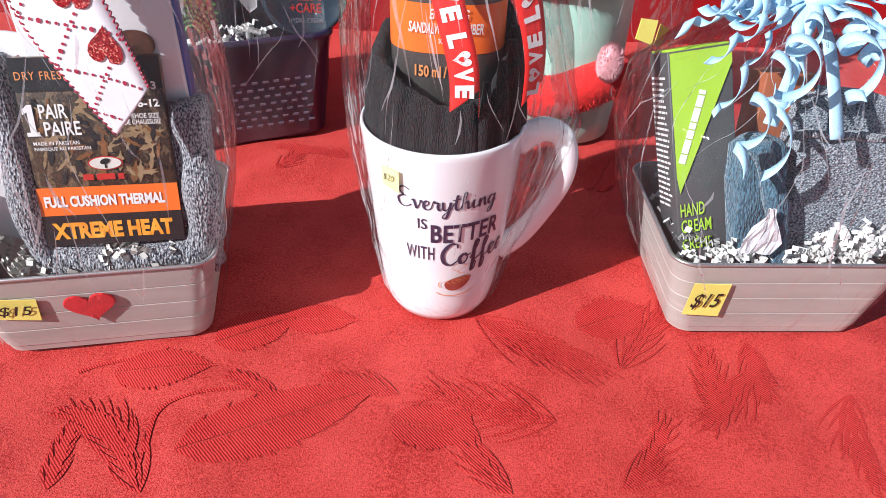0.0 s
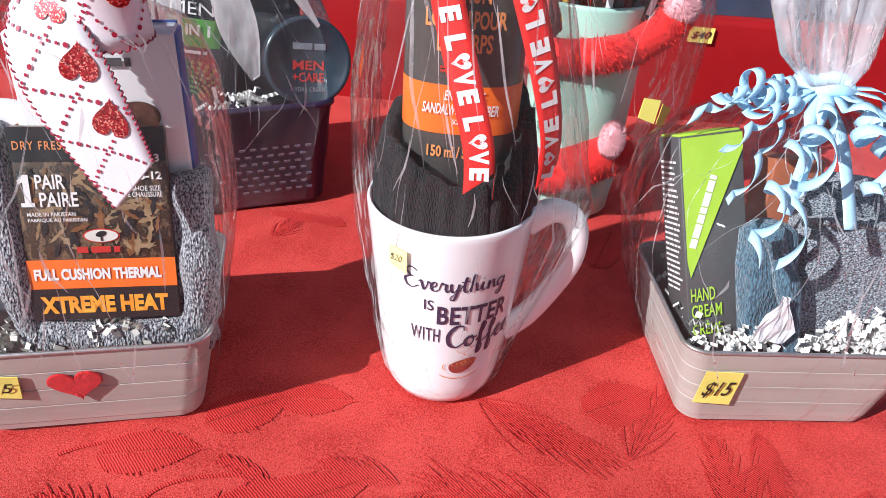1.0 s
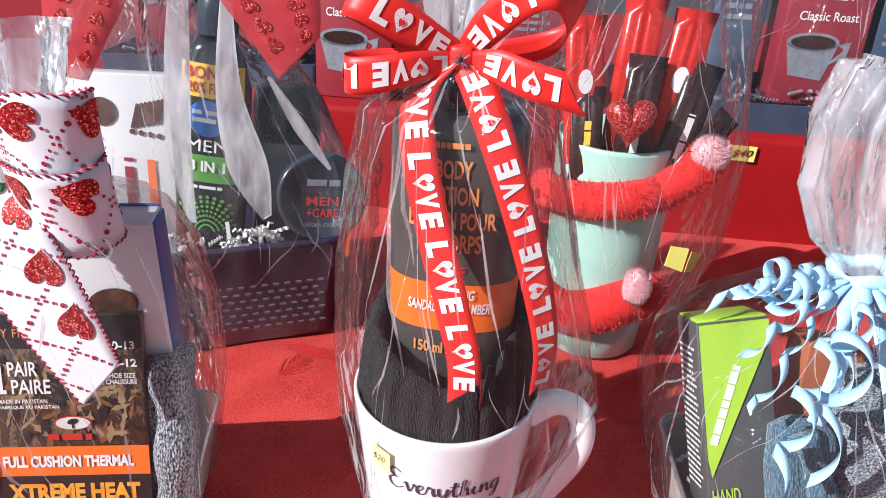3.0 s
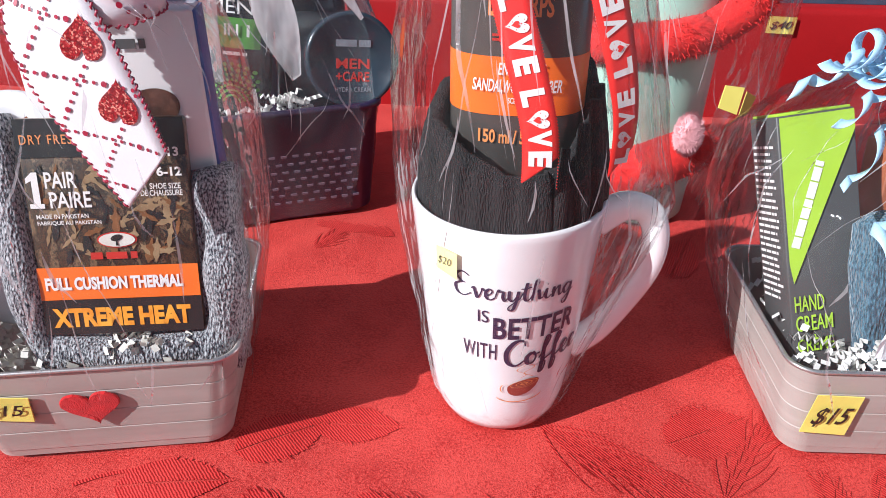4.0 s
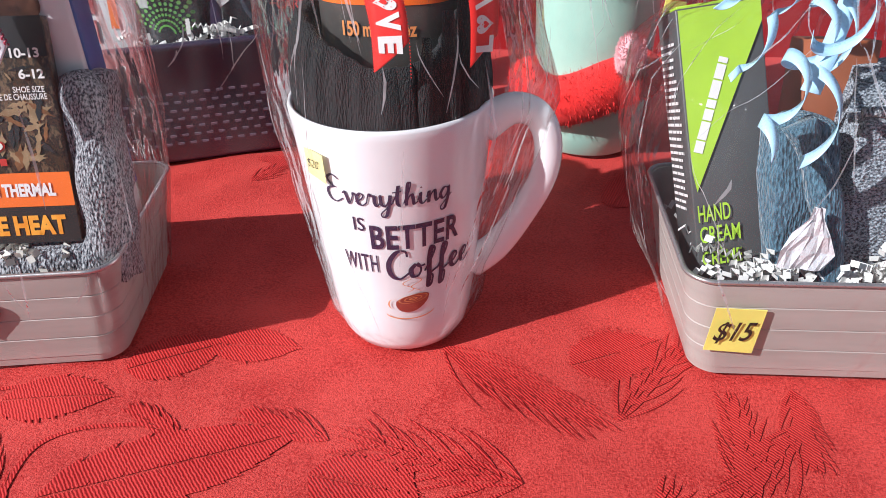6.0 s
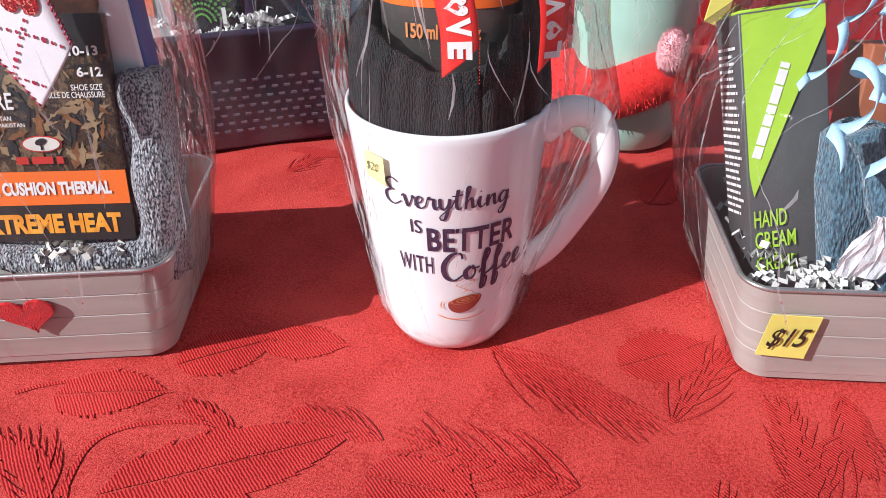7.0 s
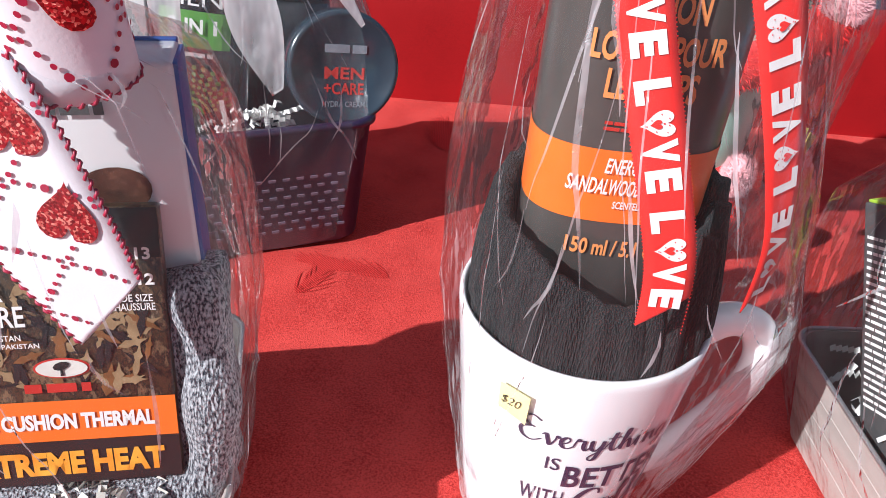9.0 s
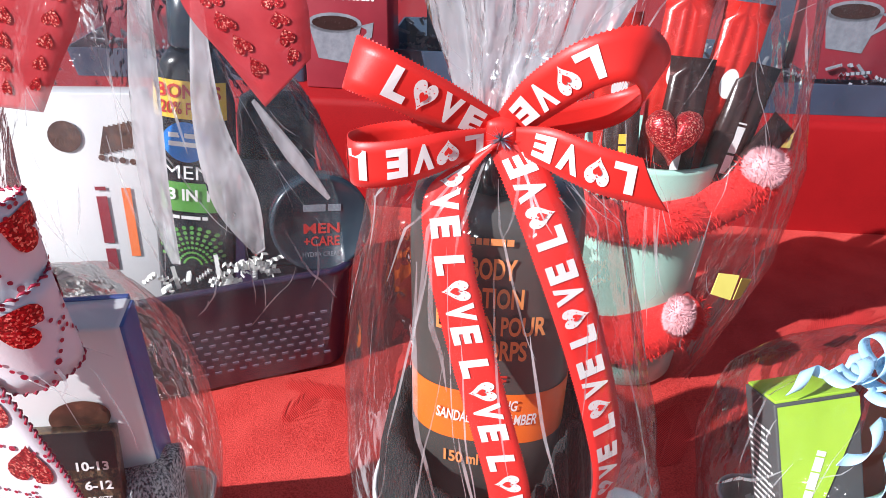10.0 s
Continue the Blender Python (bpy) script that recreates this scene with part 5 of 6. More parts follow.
wrap = thing("cellophane_wrap", TIN_R, "clear cellophane wrapped round the tin, tied with pale blue ribbon", "gift wrap", "gift bags")
KNOT = (0.0, 0.022, 0.176)
bag("film", wrap, [(0.001, 0, 0, 0.061, 0.052, 0, 5, 0.001), (0.03, -0.002, 0, 0.070, 0.057, 0, 5, 0.001), (0.058, -0.004, 0, 0.080, 0.062, 0, 4.5, 0.0015), (0.10, -0.006, 0.002, 0.087, 0.064, 0, 4, 0.002), (0.130, -0.006, 0.006, 0.084, 0.062, 0, 3.4, 0.0025), (0.148, -0.004, 0.010, 0.070, 0.052, 0, 2.6, 0.004),
                   (0.162, -0.001, 0.016, 0.044, 0.036, 0, 2.2, 0.005), (0.172, 0, 0.021, 0.018, 0.016, 0, 2, 0.003), (0.177, 0, 0.022, 0.011, 0.011, 0, 2, 0.0015)], FILM, "clear crinkled film", 9)
bag("ruffle", wrap, [(0.177, 0, 0.022, 0.011, 0.011, 0, 2, 0.0015), (0.19, -0.003, 0.024, 0.021, 0.015, 0, 2, 0.004), (0.215, -0.008, 0.028, 0.028, 0.018, 0, 2, 0.006), (0.245, -0.010, 0.032, 0.026, 0.018, 0, 2, 0.007), (0.270, -0.004, 0.036, 0.022, 0.014, 0, 2, 0.009)], FILM_THICK, "gathered white film plume", 10, 7)


def curl(parent, start, out, length, turns, radius, seed, hw=0.0026, droop=0.5):
    """A ribbon that runs out from the knot, then curls in a spiral."""
    r = random.Random(seed)
    s, o = Vector(start), Vector(out)
    pts, ws = [], []
    n = max(30, int(turns * 16) + 14)
    side = o.cross(Vector((0, 0, 1))).normalized()
    upv = side.cross(o.normalized())
    ph = r.uniform(0, 6.28)
    for k in range(n + 1):
        f = k / n
        grow = max(0.0, (f - 0.22) / 0.78)
        a = 2 * math.pi * turns * grow + ph
        rad = radius * min(1, grow * 3) * (0.75 + 0.35 * math.sin(3 * f + seed))
        c = s + o * (length * f) + Vector((0, 0, -droop * length * f * f))
        pts.append(c + (side * (math.cos(a) - math.cos(ph)) + upv * (math.sin(a) - math.sin(ph))) * rad)
        ax = (o.normalized() + Vector((0, 0, -0.4 * f))).normalized()
        ws.append((ax * min(1, 0.35 + grow * 3) + side * max(0, 0.9 - grow * 3)).normalized() * hw)
    st = Strip(pts, ws, len(pts) * 2, 0.00025)
    return part("curl", st.mesh(2), BLUE_RIBBON, parent)


blue = thing("curled_ribbon_bow", TIN_R @ Matrix.Translation(KNOT), "pale blue curling ribbon tied round the neck of the wrap", "ribbon bow", "ribbon bows")
part("knot", tube([(0.013 * math.cos(a), 0.013 * math.sin(a) - 0.001, 0.002 * math.sin(3 * a)) for a in [2 * math.pi * k / 24 for k in range(25)]], 0.0034, 8, 1, (0, 0, 1), False), BLUE_RIBBON, blue)
for k, (ox, oy, oz, L, tn, rad, dr) in enumerate(((-1.0, -0.35, 0.12, 0.066, 2.8, 0.0080, 0.05), (-0.9, -0.65, 0.0, 0.082, 3.0, 0.0075, 0.30), (-0.85, -0.8, -0.05, 0.078, 3.0, 0.0070, 0.75), (-0.45, -1.0, -0.2, 0.075, 2.6, 0.0075, 0.95), (-0.35, -1.0, -0.1, 0.070, 2.4, 0.0090, 0.55), (0.0, -1.0, -0.15, 0.070, 2.4, 0.0090, 0.60),
                                                   (0.4, -0.95, 0.0, 0.060, 2.8, 0.0090, 0.35), (0.75, -0.7, 0.1, 0.070, 2.8, 0.0085, 0.3), (1.0, -0.3, 0.12, 0.066, 2.6, 0.0080, 0.1), (0.6, -0.8, -0.3, 0.080, 2.4, 0.0085, 0.6), (-0.95, -0.5, 0.25, 0.055, 2.4, 0.0085, 0.1),
                                                   (-0.75, -0.6, 0.15, 0.050, 2.4, 0.0080, 0.2), (-0.6, -0.9, -0.3, 0.095, 3.2, 0.0075, 0.6), (0.2, -1.0, 0.05, 0.050, 2.0, 0.0085, 0.4), (-1.0, -0.1, -0.1, 0.070, 2.6, 0.0080, 0.25))):
    curl(blue, (0.011 * ox, 0.011 * oy, 0), Vector((ox, oy, oz)).normalized(), L * 0.88, tn, rad * 0.92, k + 1, 0.0032, dr * 0.75)
for k, (ox, oy, oz) in enumerate(((-0.5, -0.9, -0.75), (0.05, -0.9, -0.8), (0.7, -0.85, -0.35), (0.9, -0.6, -0.55))):
    d = Vector((ox, oy, oz)).normalized()
    w = d.cross(Vector((0, -0.4, 1))).normalized() * 0.0036
    st = Strip([d * 0.010, d * 0.03 + Vector((0, -0.004, 0.004)), d * 0.055 + Vector((0, -0.004, 0.002)), d * 0.08], [w, w, w * 0.95, w], 16, 0.00025)
    part("straight_end", st.mesh(2), BLUE_RIBBON, blue)

# ---- purple basket gift ----
BK = Matrix.Translation((-0.2225, 0.5590, 0)) @ Euler((0, 0, radians(24.5))).to_matrix().to_4x4()
basket = thing("plastic_basket", BK, "dark purple plastic basket with rows of slots, full of toiletries", "basket")
rings = [tin_ring(0.0935, 0.0605, -0.0035, 0.016), tin_ring(0.0955, 0.0625, -0.0015, 0.016), tin_ring(0.104, 0.0675, 0.081, 0.016), tin_ring(0.1065, 0.0700, 0.082, 0.016), tin_ring(0.1065, 0.0700, 0.086, 0.016), tin_ring(0.1035, 0.067, 0.0865, 0.016), tin_ring(0.0935, 0.0605, 0.003, 0.016)]
part("body", loft(rings), PURPLE, basket)
slot_bm = slab(-0.0022, 0.0022, -0.0004, 0.0005, -0.0008, 0.0008, 0)
slot_me = bpy.data.meshes.new("slot")
slot_bm.to_mesh(slot_me)
slot_bm.free()
slot_me.materials.append(HOLE)
for row in range(7):
    z = 0.012 + 0.0064 * row
    for i in range(20):
        x = -0.082 + 0.0086 * i + (0.0043 if row % 2 else 0)
        if x > 0.085:
            continue
        sl = new("slot", slot_me)
        sl.parent = basket
        sl.matrix_local = Matrix.Translation((x, -(0.0630 + 0.0061 * (z - 0.002) / 0.074 * 0.74 + 0.0003), z))
wash = thing("body_wash_bottle", frame_of((-0.242, 0.523, 0.027), (0.050, 0.008, -0.005), (0.020, 0.02, 0.18)) @ Matrix.Diagonal((1.22, 1.15, 1.0, 1)), "dark body wash bottle with yellow, blue and green label", "bottle")
part("body", loft([sup(a, b, 2.5, z, 40, 0.02, 0.014) for a, b, z in ((0.019, 0.012, 0), (0.021, 0.014, 0.004), (0.0215, 0.0145, 0.06), (0.0225, 0.015, 0.12), (0.021, 0.014, 0.17), (0.016, 0.012, 0.195), (0.010, 0.010, 0.205))]), BLACK_GLOSS, wash)
part("cap", lathe([(0.0115, 0.2055), (0.012, 0.207), (0.0115, 0.235), (0.010, 0.237)], 28), NAVY_GLOSS, wash).location = (0.02, 0.014, 0)


def on_wash(a, z, lift=0.0006):
    th = (a - 0.02) / 0.0195
    c, s = math.sin(th), math.cos(th)
    g = 0.0215 + 0.001 * min(1, max(0, (z - 0.06) / 0.06)) - 0.0015 * max(0, (z - 0.12) / 0.05)
    r = (abs(c / g) ** 2.5 + abs(s / (g * 0.67)) ** 2.5) ** (-1 / 2.5) + lift
    return (0.02 + r * c, 0.014 - r * s, z)


def patch(bm, place, u0, u1, v0, v1, n=8, k=1):
    for j in range(k):
        for i in range(n):
            a, b = u0 + (u1 - u0) * i / n, u0 + (u1 - u0) * (i + 1) / n
            c, d = v0 + (v1 - v0) * j / k, v0 + (v1 - v0) * (j + 1) / k
            shape_on(bm, place, [(a, c), (b, c), (b, d), (a, d)])


bm = bmesh.new()
patch(bm, on_wash, -0.001, 0.042, 0.163, 0.187, 10, 4)
part("yellow_flash", bm, YELLOW_PRINT, wash, "yellow bonus flash")
bm = bmesh.new()
w2 = lambda a, b: on_wash(a, b, 0.0011)
write(bm, "BONUS", w2, 0.002, 0.039, 0.176, 0.185, offset=0.03)
write(bm, "20% FREE!", w2, 0.004, 0.037, 0.166, 0.174, offset=0.02)
part("bonus_lettering", bm, RED_INK, wash, smooth=False)
bm = bmesh.new()
fill(bm, w2, turned(disc_points(28), 0.019, 0.148, 0.0140, 0, 0.95))
part("blue_oval", bm, BLUE_PRINT, wash, "blue oval emblem", smooth=False)
bm = bmesh.new()
w3 = lambda a, b: on_wash(a, b, 0.0016)
bars(bm, w3, 0.009, 0.030, 0.1425, 0.154, 2, rng, 0.55, 1)
write(bm, "MEN", w3, 0.006, 0.034, 0.1235, 0.1325, offset=0.0)
write(bm, "3 IN 1", w3, 0.008, 0.032, 0.108, 0.1165, offset=0.03)
bars(bm, w3, 0.009, 0.036, 0.0935, 0.097, 1, rng, 0.7, 3)
part("lettering", bm, WHITE_INK, wash, smooth=False)
bm = bmesh.new()
patch(bm, on_wash, 0.003, 0.0385, 0.0995, 0.1205, 10, 1)
for i in range(13):
    a = -1.2 + 0.2 * i
    for j in range(7):
        q, s = 0.008 + 0.0042 * j, 0.0009
        cx, cz = 0.021 + math.sin(a) * q * 0.8, 0.058 + math.cos(a) * q * 0.9
        if 0.001 < cx < 0.04:
            shape_on(bm, on_wash, turned(disc_points(6), cx, cz, s + 0.00012 * j))
part("green_panel", bm, GREEN, wash, "green label panel and dots")
jar = thing("cream_jar", frame_of((-0.122, 0.549, 0.113), (0.034, 0.014, 0), (0, 0.25, 0.97)), "round dark grey cream tin tilted on its edge in the basket", "jar")
disc = part("tin", lathe([(0.031, 0), (0.0335, 0.001), (0.034, 0.003), (0.034, 0.016), (0.033, 0.019), (0.0305, 0.0195), (0.030, 0.0185), (0.0005, 0.0183)], 56, True, True), NAVY_GLOSS, jar)
disc.matrix_local = pose(0, 0.014, 0, 90, 0, 0)
bm = bmesh.new()
jf = lambda a, b: (a, -0.0049, b)
write(bm, "MEN", jf, -0.012, 0.012, -0.006, 0.001, offset=0.02)
write(bm, "+CARE", jf, -0.012, 0.012, -0.015, -0.008, offset=0.02)
part("red_lettering", bm, RED_INK, jar, smooth=False)
bm = bmesh.new()
bars(bm, jf, -0.012, 0.014, 0.006, 0.014, 1, rng, 0.6, 2)
write(bm, "HYDRA CREAM", jf, -0.013, 0.013, -0.0225, -0.019, offset=0.01)
part("grey_lettering", bm, GREY_SHRED, jar, smooth=False)
deo = thing("deodorant", BK @ pose(0.062, 0.012, 0.05, -6, 4, -10), "dark slate deodorant stick behind the cream tin", "deodorant")
part("body", loft([sup(a, b, 2.8, z, 32) for a, b, z in ((0.026, 0.013, 0), (0.0275, 0.0145, 0.003), (0.0275, 0.0145, 0.085))]), NAVY_GLOSS, deo)
part("cap", loft([sup(a, b, 2.8, z, 32) for a, b, z in ((0.0272, 0.0142, 0.0855), (0.027, 0.014, 0.115), (0.024, 0.012, 0.128), (0.015, 0.007, 0.133))]), BLACK_GLOSS, deo)
whitebox = thing("candy_box", frame_of((-0.318, 0.517, 0.042), (0.082, 0.016, 0), (0, 0.03, 0.2)), "white candy box with chocolate pictures, standing in the purple basket", "box")
part("carton", slab(0, 0.084, 0, 0.022, 0, 0.158, 0.0012), WHITE_CARD, whitebox)
bm = bmesh.new()
shape_on(bm, F, turned(disc_points(20), 0.034, 0.130, 0.0105))
for k in range(7):
    shape_on(bm, F, turned([(-1, -1), (1, -1), (1, 1), (-1, 1)], 0.058 + 0.0031 * k, 0.1275 + 0.0007 * k, 0.0014, -0.28, 6.8))
for k in range(4):
    shape_on(bm, F, turned(disc_points(8), 0.055 + 0.0065 * k, 0.116 - 0.001 * k, 0.0022))
shape_on(bm, F, [(0.078, 0.131), (0.083, 0.137), (0.0815, 0.1385), (0.077, 0.134)])
part("chocolate_picture", bm, CHOC, whitebox, "printed pictures of chocolates", smooth=False)
bm = bmesh.new()
shape_on(bm, F, [(0.064, 0.045), (0.070, 0.045), (0.070, 0.095), (0.064, 0.095)])
part("orange_flash", bm, ORANGE, whitebox, smooth=False)
bm = bmesh.new()
bars(bm, lambda a, b: (0.053 - b, -0.0011, a), 0.035, 0.105, -0.004, 0.006, 1, rng, 0.7, 2)
part("script_bar", bm, MAROON, whitebox, smooth=False)
shred_nest("crinkle_paper", BK, [(30, ((-0.09, 0.095), (-0.058, -0.035), (0.072, 0.088))), (20, ((0.015, 0.045), (-0.060, -0.045), (0.078, 0.092)))], WHITE_SHRED, "white crinkle paper shreds along the rim of the basket", 7)
wrap = thing("cellophane_wrap", BK, "clear cellophane wrapped round the purple basket with red heart ribbon", "gift wrap", "gift bags")
bag("film", wrap, [(0.001, 0, 0, 0.100, 0.067, 0, 5, 0.001), (0.05, 0, 0, 0.106, 0.072, 0, 5, 0.001), (0.085, 0, 0, 0.113, 0.077, 0, 4.5, 0.002), (0.13, 0, 0, 0.112, 0.074, 0, 3.6, 0.003), (0.18, -0.004, 0, 0.098, 0.064, 0, 3, 0.004), (0.23, -0.008, 0, 0.074, 0.050, 0, 2.4, 0.006), (0.29, -0.012, 0, 0.030, 0.026, 0, 2, 0.006), (0.31, -0.012, 0, 0.012, 0.012, 0, 2, 0.002)], FILM_HAZY_GLARE, "clear crinkled film", 13)
inv = BK.inverted()
# Added strips that stand in for sun glare; the white is in their material.
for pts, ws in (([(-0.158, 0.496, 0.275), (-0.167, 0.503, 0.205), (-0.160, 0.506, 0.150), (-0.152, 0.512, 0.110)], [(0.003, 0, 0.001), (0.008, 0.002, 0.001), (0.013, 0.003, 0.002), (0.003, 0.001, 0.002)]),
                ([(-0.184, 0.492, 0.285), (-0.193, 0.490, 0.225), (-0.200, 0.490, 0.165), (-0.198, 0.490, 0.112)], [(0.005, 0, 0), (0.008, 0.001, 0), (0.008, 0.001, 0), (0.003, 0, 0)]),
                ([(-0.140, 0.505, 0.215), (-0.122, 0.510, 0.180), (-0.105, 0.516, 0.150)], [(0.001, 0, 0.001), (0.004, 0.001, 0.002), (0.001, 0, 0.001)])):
    fold = part("glare_strip", Strip([inv @ Vector(p) for p in pts], [inv.to_3x3() @ Vector(w) for w in ws], 30, 0.0003).mesh(4), FILM_GLARE if pts[0][0] == -0.158 else FILM_GLARE_SOFT, wrap, "pale strip over the film, standing in for sun glare")
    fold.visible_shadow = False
sh = thing("sheer_heart_ribbon", Matrix.Identity(4), "red glitter heart ribbon hanging over the wrap of the basket", "ribbon", "ribbon bows")
SHEER_RED = plain("sheer_red_ribbon", (0.62, 0.05, 0.06), (0.5, 0.03, 0.04), 60, 0.4, sheen=0.1)
SHEER_RED.node_tree.nodes["Principled BSDF"].inputs["Alpha"].default_value = 0.62
for pts, ws in (([(-0.142, 0.498, 0.305), (-0.131, 0.488, 0.273), (-0.120, 0.486, 0.252), (-0.1125, 0.486, 0.2325)], [(0.030, 0, 0.004), (0.031, 0, 0.004), (0.022, 0, 0.010), (0.0135, 0, 0.0135)]),
                ([(-0.236, 0.500, 0.300), (-0.246, 0.492, 0.268), (-0.258, 0.490, 0.238), (-0.268, 0.490, 0.209)], [(-0.022, 0, 0.004), (-0.026, 0, 0.006), (-0.020, 0, 0.004), (-0.0130, 0, 0.001)])):
    st = Strip(pts, ws, 24, 0.0004)
    ob = part("tail", st.mesh(4), SHEER_RED, sh)
    for k in range(1, 7):
        for lane in (-0.5, 0.45):
            u = st.length * (k + (0.4 if lane > 0 else 0)) / 7.4
            if u < st.length - 0.006:
                bh = bmesh.new()
                shape_on(bh, lambda a, b: st.at(a, b, 0.001 * st.face), [(u + y * 0.005, lane + x * 0.20) for x, y in heart_points()])
                part("glitter_heart", bh, GLITTER, ob, smooth=False)

# ---- gnome cup gift ----
GN = Matrix.Translation((0.094, 0.578, 0))
gnome = thing("plush_trimmed_cup", GN, "mint cup with red plush trim and pink pompom, filled with sweets", "cup")
part("cup", lathe([(0.036, -0.0035), (0.039, -0.0015), (0.0405, 0.02), (0.0425, 0.09), (0.0445, 0.169), (0.0445, 0.172), (0.0425, 0.1725), (0.0405, 0.09), (0.036, 0.012), (0.0005, 0.011)], 56), MINT, gnome)


def plush(path, radius, seed, count, L=0.006):
    """Plush along a line: a core with many short hairs."""
    r = random.Random(seed)
    line = spline(path, 40)
    bm = tube(line, [radius * 0.75] * 41, 12)
    for _ in range(count):
        p = line[r.randrange(41)]
        d = Vector((r.gauss(0, 1), r.gauss(0, 1), r.gauss(0, 1))).normalized()
        a = p + d * radius * 0.7
        s = d.orthogonal().normalized() * 0.0004
        e = a + d * L * r.uniform(0.5, 1.1) + Vector((r.gauss(0, 1), r.gauss(0, 1), r.gauss(0, 1) - 0.6)) * L * 0.25
        bm.faces.new([bm.verts.new(q) for q in (a + s, a - s, e)])
    return bm


scarf = [(0.048 * math.sin(a), -0.047 * math.cos(a), 0.128 + 0.016 * (a + 1.4) / 2) for a in [-1.6 + 0.28 * k for k in range(9)]] + [(0.050, -0.036, 0.160), (0.054, -0.037, 0.170)]
part("scarf", plush(scarf, 0.0175, 1, 7000, 0.0042), RED_FUR, gnome, "red plush scarf")
part("lower_plush", plush([(0.043 * math.sin(a), -0.043 * math.cos(a), 0.048 + 0.01 * math.sin(a * 2)) for a in [-1.5 + 0.3 * k for k in range(9)]], 0.024, 2, 6500, 0.0040), RED_FUR, gnome, "red plush lower trim")


def pompom(r, seed, n=2600):
    g = random.Random(seed)
    bm = bmesh.new()
    bmesh.ops.create_icosphere(bm, subdivisions=3, radius=r * 0.85)
    for _ in range(n):
        d = Vector((g.gauss(0, 1), g.gauss(0, 1), g.gauss(0, 1))).normalized()
        s = d.orthogonal().normalized() * 0.00035
        bm.faces.new([bm.verts.new(q) for q in (d * r * 0.8 + s, d * r * 0.8 - s, d * r * g.uniform(0.92, 1.06))])
    return bm


p = part("nose", pompom(0.0125, 3), PINK_PLUSH, gnome, "pink plush nose")
p.matrix_local = Matrix.Translation((0.0215, -0.060, 0.080)) @ Matrix.Diagonal((0.85, 0.8, 1.35, 1))
part("pompom", pompom(0.0135, 4), PINK_PLUSH, gnome, "pale pink pompom at the scarf end").location = (0.0565, -0.040, 0.176)


def candy(m, w, h, d, material, label, text, ink):
    """A wrapped bar with crimped ends."""
    ob = thing("candy_bar", m, label, "candy bar", "candy bars")
    rings = []
    for z, a, b in ((0, 1.05, 0.1), (0.006, 1.0, 0.12), (0.011, 0.94, 0.9), (h * 0.5, 1, 1), (h - 0.011, 0.94, 0.9), (h - 0.006, 1.0, 0.12), (h, 1.05, 0.1)):
        rings.append([(x, y + 0.0006 * math.sin(900 * x), z) for x, y, _ in sup(w / 2 * a, d / 2 * b, 3.2, z, 32)])
    part("wrapper", loft(rings), material, ob)
    bm = bmesh.new()
    fr = lambda a, b: (b, -d / 2 - 0.0005, a)
    if text == "oval":
        shape_on(bm, fr, turned(disc_points(20), h * 0.62, 0, h * 0.075, 0, 0.6))
    else:
        bars(bm, fr, h * 0.25, h * 0.68, -w * 0.13, w * 0.13, 1, rng, 0.8, 3)
    part("print_bars", bm, ink, ob, smooth=False)
    return ob


for x, y, z, w, h, d, rx, ry, rz, mat, lb, tx, ink in (
        (-0.026, -0.022, 0.135, 0.022, 0.105, 0.009, 4, -4, 10, RED_WRAP, "red wrapped chocolate bar standing in the cup", "oval", WHITE_INK),
        (-0.002, -0.020, 0.138, 0.022, 0.115, 0.009, 3, 2, -5, RED_WRAP, "red wrapped chocolate bar standing in the cup", "oval", WHITE_INK),
        (0.024, -0.018, 0.135, 0.022, 0.112, 0.009, 4, 6, 0, RED_WRAP, "red wrapped chocolate bar standing in the cup", "oval", WHITE_INK),
        (0.004, -0.034, 0.135, 0.020, 0.085, 0.008, 8, 3, 0, BROWN_WRAP, "dark brown wrapped chocolate bar in the cup", "bar", WHITE_INK),
        (0.030, -0.030, 0.135, 0.020, 0.083, 0.008, 8, 14, 10, BROWN_WRAP, "dark brown wrapped chocolate bar in the cup", "bar", WHITE_INK),
        (-0.024, -0.034, 0.132, 0.018, 0.066, 0.008, 10, -3, 0, BROWN_WRAP, "dark brown wrapped chocolate bar in the cup", "bar", YELLOW_PRINT),
        (0.034, -0.036, 0.138, 0.016, 0.060, 0.008, 14, 40, 10, BROWN_WRAP, "dark brown wrapped chocolate bar leaning in the cup", "bar", WHITE_INK)):
    candy(GN @ pose(x, y, z + 0.010, -rx, ry, rz), w * 1.22, h * 1.05, d * 1.15, mat, lb, tx, ink)
hb = thing("foil_heart", GN @ pose(0.000, -0.044, 0.193), "red glitter foil heart among the sweets", "sweet")
part("heart", loft([[(x * 0.0175 * s, y0, y * 0.0175 * s) for x, y in heart_points(28)] for s, y0 in ((0.15, -0.0105), (0.45, -0.010), (0.75, -0.0075), (0.93, -0.004), (1, 0), (0.93, 0.004), (0.6, 0.008), (0.15, 0.0105))]), GLITTER, hb)
wrap = thing("cellophane_bag", GN, "clear cellophane bag round the plush trimmed cup", "gift bag", "gift bags")
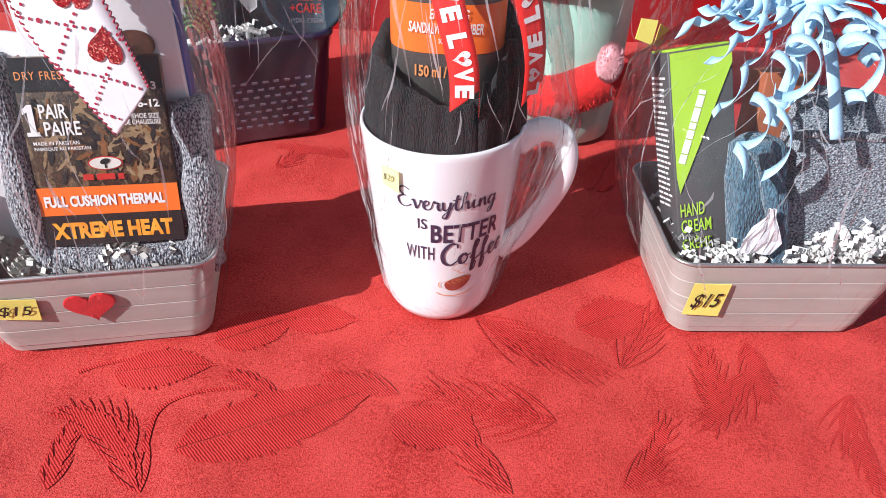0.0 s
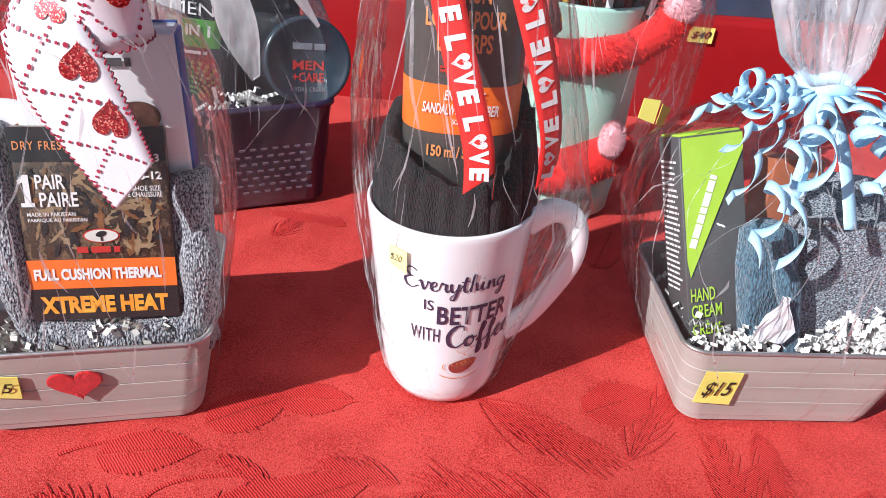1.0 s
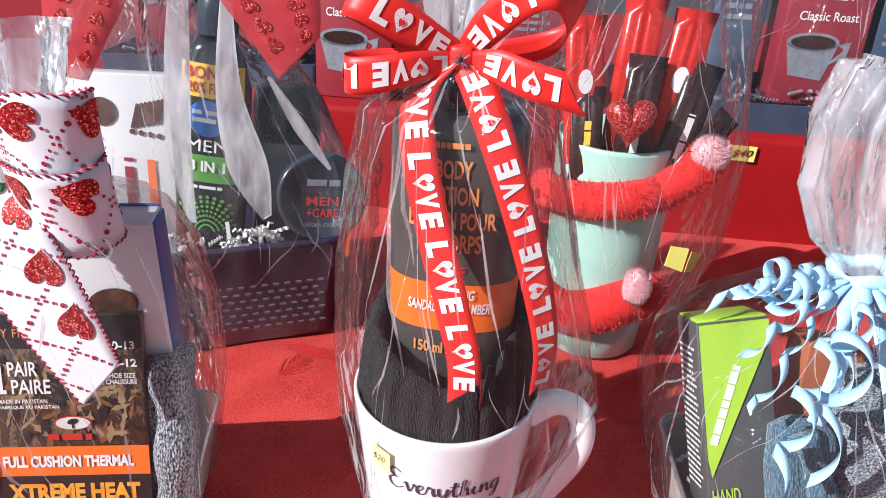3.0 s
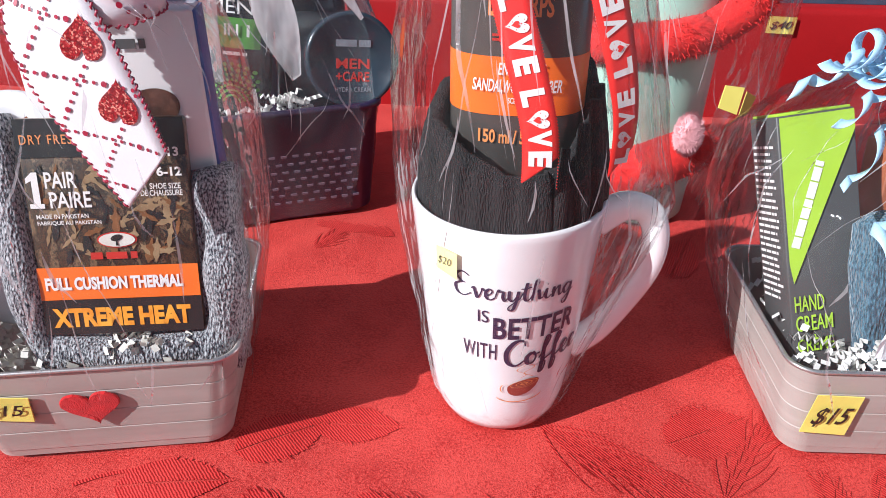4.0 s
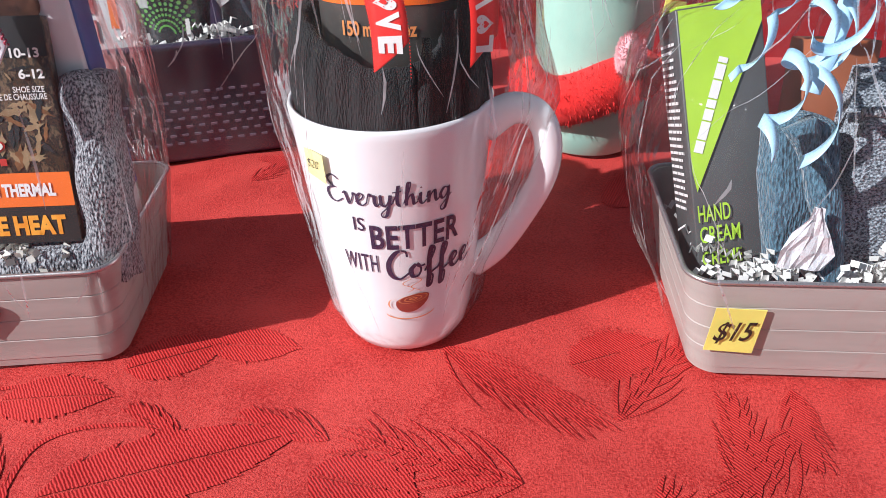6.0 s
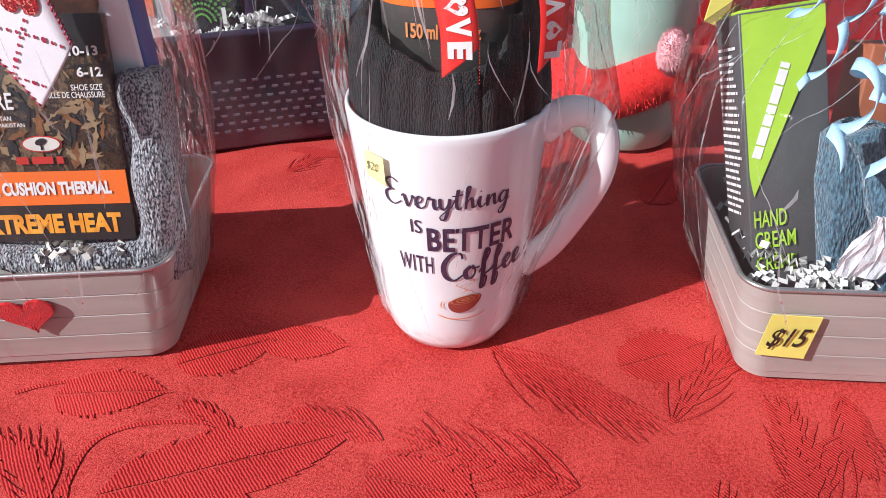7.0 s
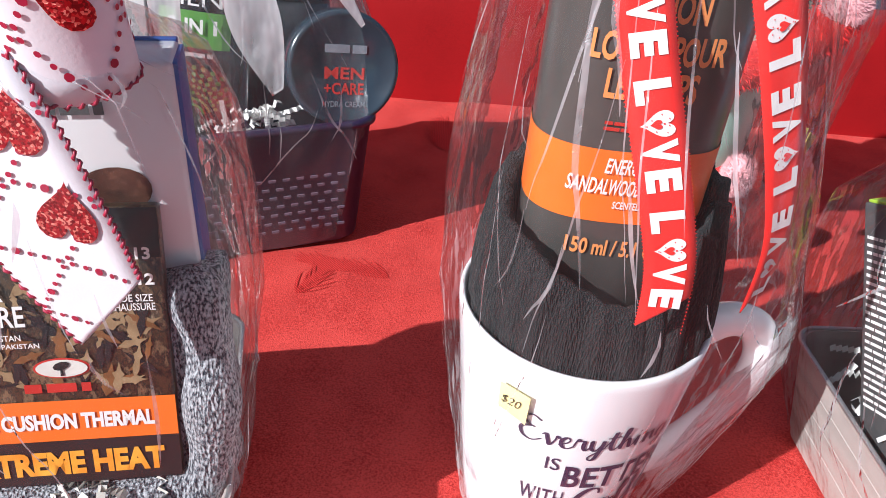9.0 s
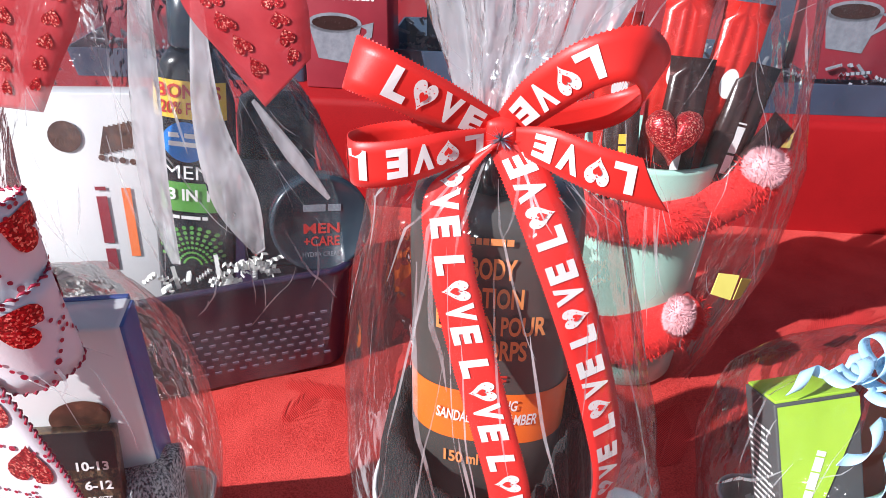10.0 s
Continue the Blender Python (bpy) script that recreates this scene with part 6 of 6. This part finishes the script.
bag("film", wrap, [(0.001, 0.004, 0, 0.048, 0.048, 0, 2.4, 0.001), (0.05, 0.006, 0, 0.062, 0.060, 0, 2.4, 0.002), (0.10, 0.008, 0, 0.074, 0.066, 0, 2.4, 0.003), (0.17, 0.008, 0, 0.079, 0.066, 0, 2.4, 0.004), (0.22, 0.006, 0, 0.074, 0.056, 0, 2.2, 0.006), (0.27, 0.006, 0, 0.070, 0.05, 0, 2.1, 0.009), (0.31, 0.006, 0, 0.074, 0.05, 0, 2, 0.011)], FILM, "clear crinkled film", 17)
ytag = thing("paper_tag", GN @ pose(0.050, -0.062, 0.096, 0, 12, 25), "folded yellow paper tag stuck inside the cellophane", "price label", "price labels")
part("left_half", loft([[(-0.014, 0.004, 0.002), (-0.001, 0, 0.0), (-0.003, 0, 0.018), (-0.015, 0.004, 0.017)], [(-0.014, 0.0046, 0.002), (-0.001, 0.0006, 0.0), (-0.003, 0.0006, 0.018), (-0.015, 0.0046, 0.017)]]), PAPER_YELLOW, ytag, smooth=False)
part("right_half", loft([[(0.001, 0, 0.0), (0.012, 0.005, -0.002), (0.014, 0.005, 0.012), (0.000, 0, 0.016)], [(0.001, 0.0006, 0.0), (0.012, 0.0056, -0.002), (0.014, 0.0056, 0.012), (0.000, 0.0006, 0.016)]]), PAPER_YELLOW, ytag, smooth=False)

# ---- things on the tier ----
sticker(pose(0.2450, 0.7845, 0.0930, 0, -1, 0), "$40", 0.027, 0.017, "yellow paper price sticker on the red tier cloth")


def coffee_box(m, label):
    ob = thing("coffee_box", m, label, "coffee box", "coffee boxes")
    part("carton", slab(-0.042, 0.042, 0, 0.05, 0, 0.150, 0.0015), MAROON, ob)
    bm = bmesh.new()
    bars(bm, lambda a, b: (a, -0.0006, b), -0.036, 0.036, 0.104, 0.118, 1, rng, 0.9, 2)
    write(bm, "Classic Roast", lambda a, b: (a, -0.0006, b), -0.029, 0.029, 0.085, 0.094, offset=0.01)
    part("lettering", bm, WHITE_INK, ob, smooth=False)
    bm = bmesh.new()
    cupf = lambda a, b: (a, -0.0006, b)
    shape_on(bm, cupf, [(-0.036, 0.062), (-0.028, 0.030), (0.006, 0.026), (0.016, 0.062)])
    shape_on(bm, cupf, turned(disc_points(18), -0.010, 0.064, 0.0265, 0, 0.36))
    shape_on(bm, cupf, [(0.014, 0.062), (0.028, 0.066), (0.026, 0.052), (0.010, 0.042), (0.012, 0.047), (0.021, 0.056), (0.021, 0.059)])
    part("printed_cup", bm, GREY_SHRED, ob, "printed grey coffee cup", smooth=False)
    bm = bmesh.new()
    shape_on(bm, lambda a, b: (a, -0.0011, b), turned(disc_points(18), -0.010, 0.064, 0.0225, 0, 0.30))
    part("printed_coffee", bm, BROWN_WRAP, ob, smooth=False)
    return ob


coffee_box(pose(-0.164, 0.815, 0.1098, -4, 0, -2), "maroon coffee box with a printed cup, standing on the tier")
coffee_box(pose(0.318, 0.850, 0.129, -4, 0, 3), "maroon coffee box set in a blue gift box on the tier")


def gift_tray(m, w, d, h, label, seed):
    ob = thing("gift_box", m, label, "gift box", "gift boxes")
    part("tray", loft([tin_ring(w / 2, d / 2, 0, 0.004, 3), tin_ring(w / 2 + 0.003, d / 2 + 0.003, h, 0.004, 3), tin_ring(w / 2 + 0.001, d / 2 + 0.001, h, 0.004, 3), tin_ring(w / 2 - 0.002, d / 2 - 0.002, 0.003, 0.004, 3)]), NAVY_CARD, ob, smooth=False)
    shred_nest("crinkle_paper", m, [(110, ((-w / 2 + 0.006, w / 2 - 0.006), (-d / 2 + 0.005, d / 2 - 0.005), (h - 0.012, h + 0.006)))], GREY_SHRED, "grey crinkle paper shreds in a blue gift box", seed)
    return ob


gift_tray(pose(0.32, 0.872, 0.1098, 0, 0, 2), 0.26, 0.13, 0.030, "slate blue gift box with grey paper filling on the tier", 21)
gift_tray(pose(-0.02, 0.900, 0.1098, 0, 0, -2), 0.22, 0.12, 0.034, "slate blue gift box with grey paper filling on the tier", 22)
gift_tray(pose(-0.335, 0.885, 0.1098, 0, 0, 3), 0.24, 0.12, 0.030, "slate blue gift box with grey paper filling on the tier", 23)
for x, y, w, h, mat, lb in ((-0.06, 0.905, 0.07, 0.14, NAVY_CARD, "slate blue carton in a gift box on the tier"), (0.02, 0.905, 0.06, 0.11, MAROON, "maroon carton in a gift box on the tier"), (0.235, 0.885, 0.05, 0.16, NAVY_CARD, "slate blue carton in a gift box on the tier"), (0.40, 0.885, 0.06, 0.13, NAVY_CARD, "slate blue carton in a gift box on the tier"), (-0.40, 0.89, 0.08, 0.12, MAROON, "maroon carton in a gift box on the tier")):
    ob = thing("carton", pose(x, y, 0.1140, -3, 0, 4), lb, "box", "cartons")
    part("carton_body", slab(-w / 2, w / 2, -0.02, 0.02, 0, h, 0.0015), mat, ob)
    bm = bmesh.new()
    bars(bm, lambda a, b: (a, -0.0205, b), -w * 0.36, w * 0.36, h * 0.55, h * 0.75, 3, rng, 0.5, 3)
    part("print_bars", bm, GREY_SHRED, ob, smooth=False)
bl = thing("plaid_blanket", pose(-0.315, 0.885, 0.1390, -6, 0, 2), "red and black plaid blanket folded in a gift box", "blanket")
part("fold", soft_block(0.12, 0.05, 0.13, 41, 0.3), PLAID, bl)
for k, (x, y, w, z1) in enumerate(((-0.33, 0.885, 0.13, 0.33), (-0.02, 0.90, 0.12, 0.34), (0.32, 0.875, 0.14, 0.34))):
    wrap = thing("cellophane_wrap", pose(x, y, 0.1098), "clear cellophane wrapped round a gift box on the tier", "gift wrap", "gift bags")
    bag("film", wrap, [(0.001, 0, 0, w, 0.070, 0, 5, 0.001), (0.05, 0, 0, w * 1.03, 0.074, 0, 4.5, 0.003), (0.10, 0, 0, w * 0.96, 0.068, 0, 3.6, 0.005), (0.15, 0, 0, w * 0.7, 0.052, 0, 2.6, 0.007), (0.20, 0, 0, 0.03, 0.025, 0, 2, 0.006), (0.22, 0, 0, 0.014, 0.012, 0, 2, 0.002)], FILM, "clear crinkled film", 31 + k)
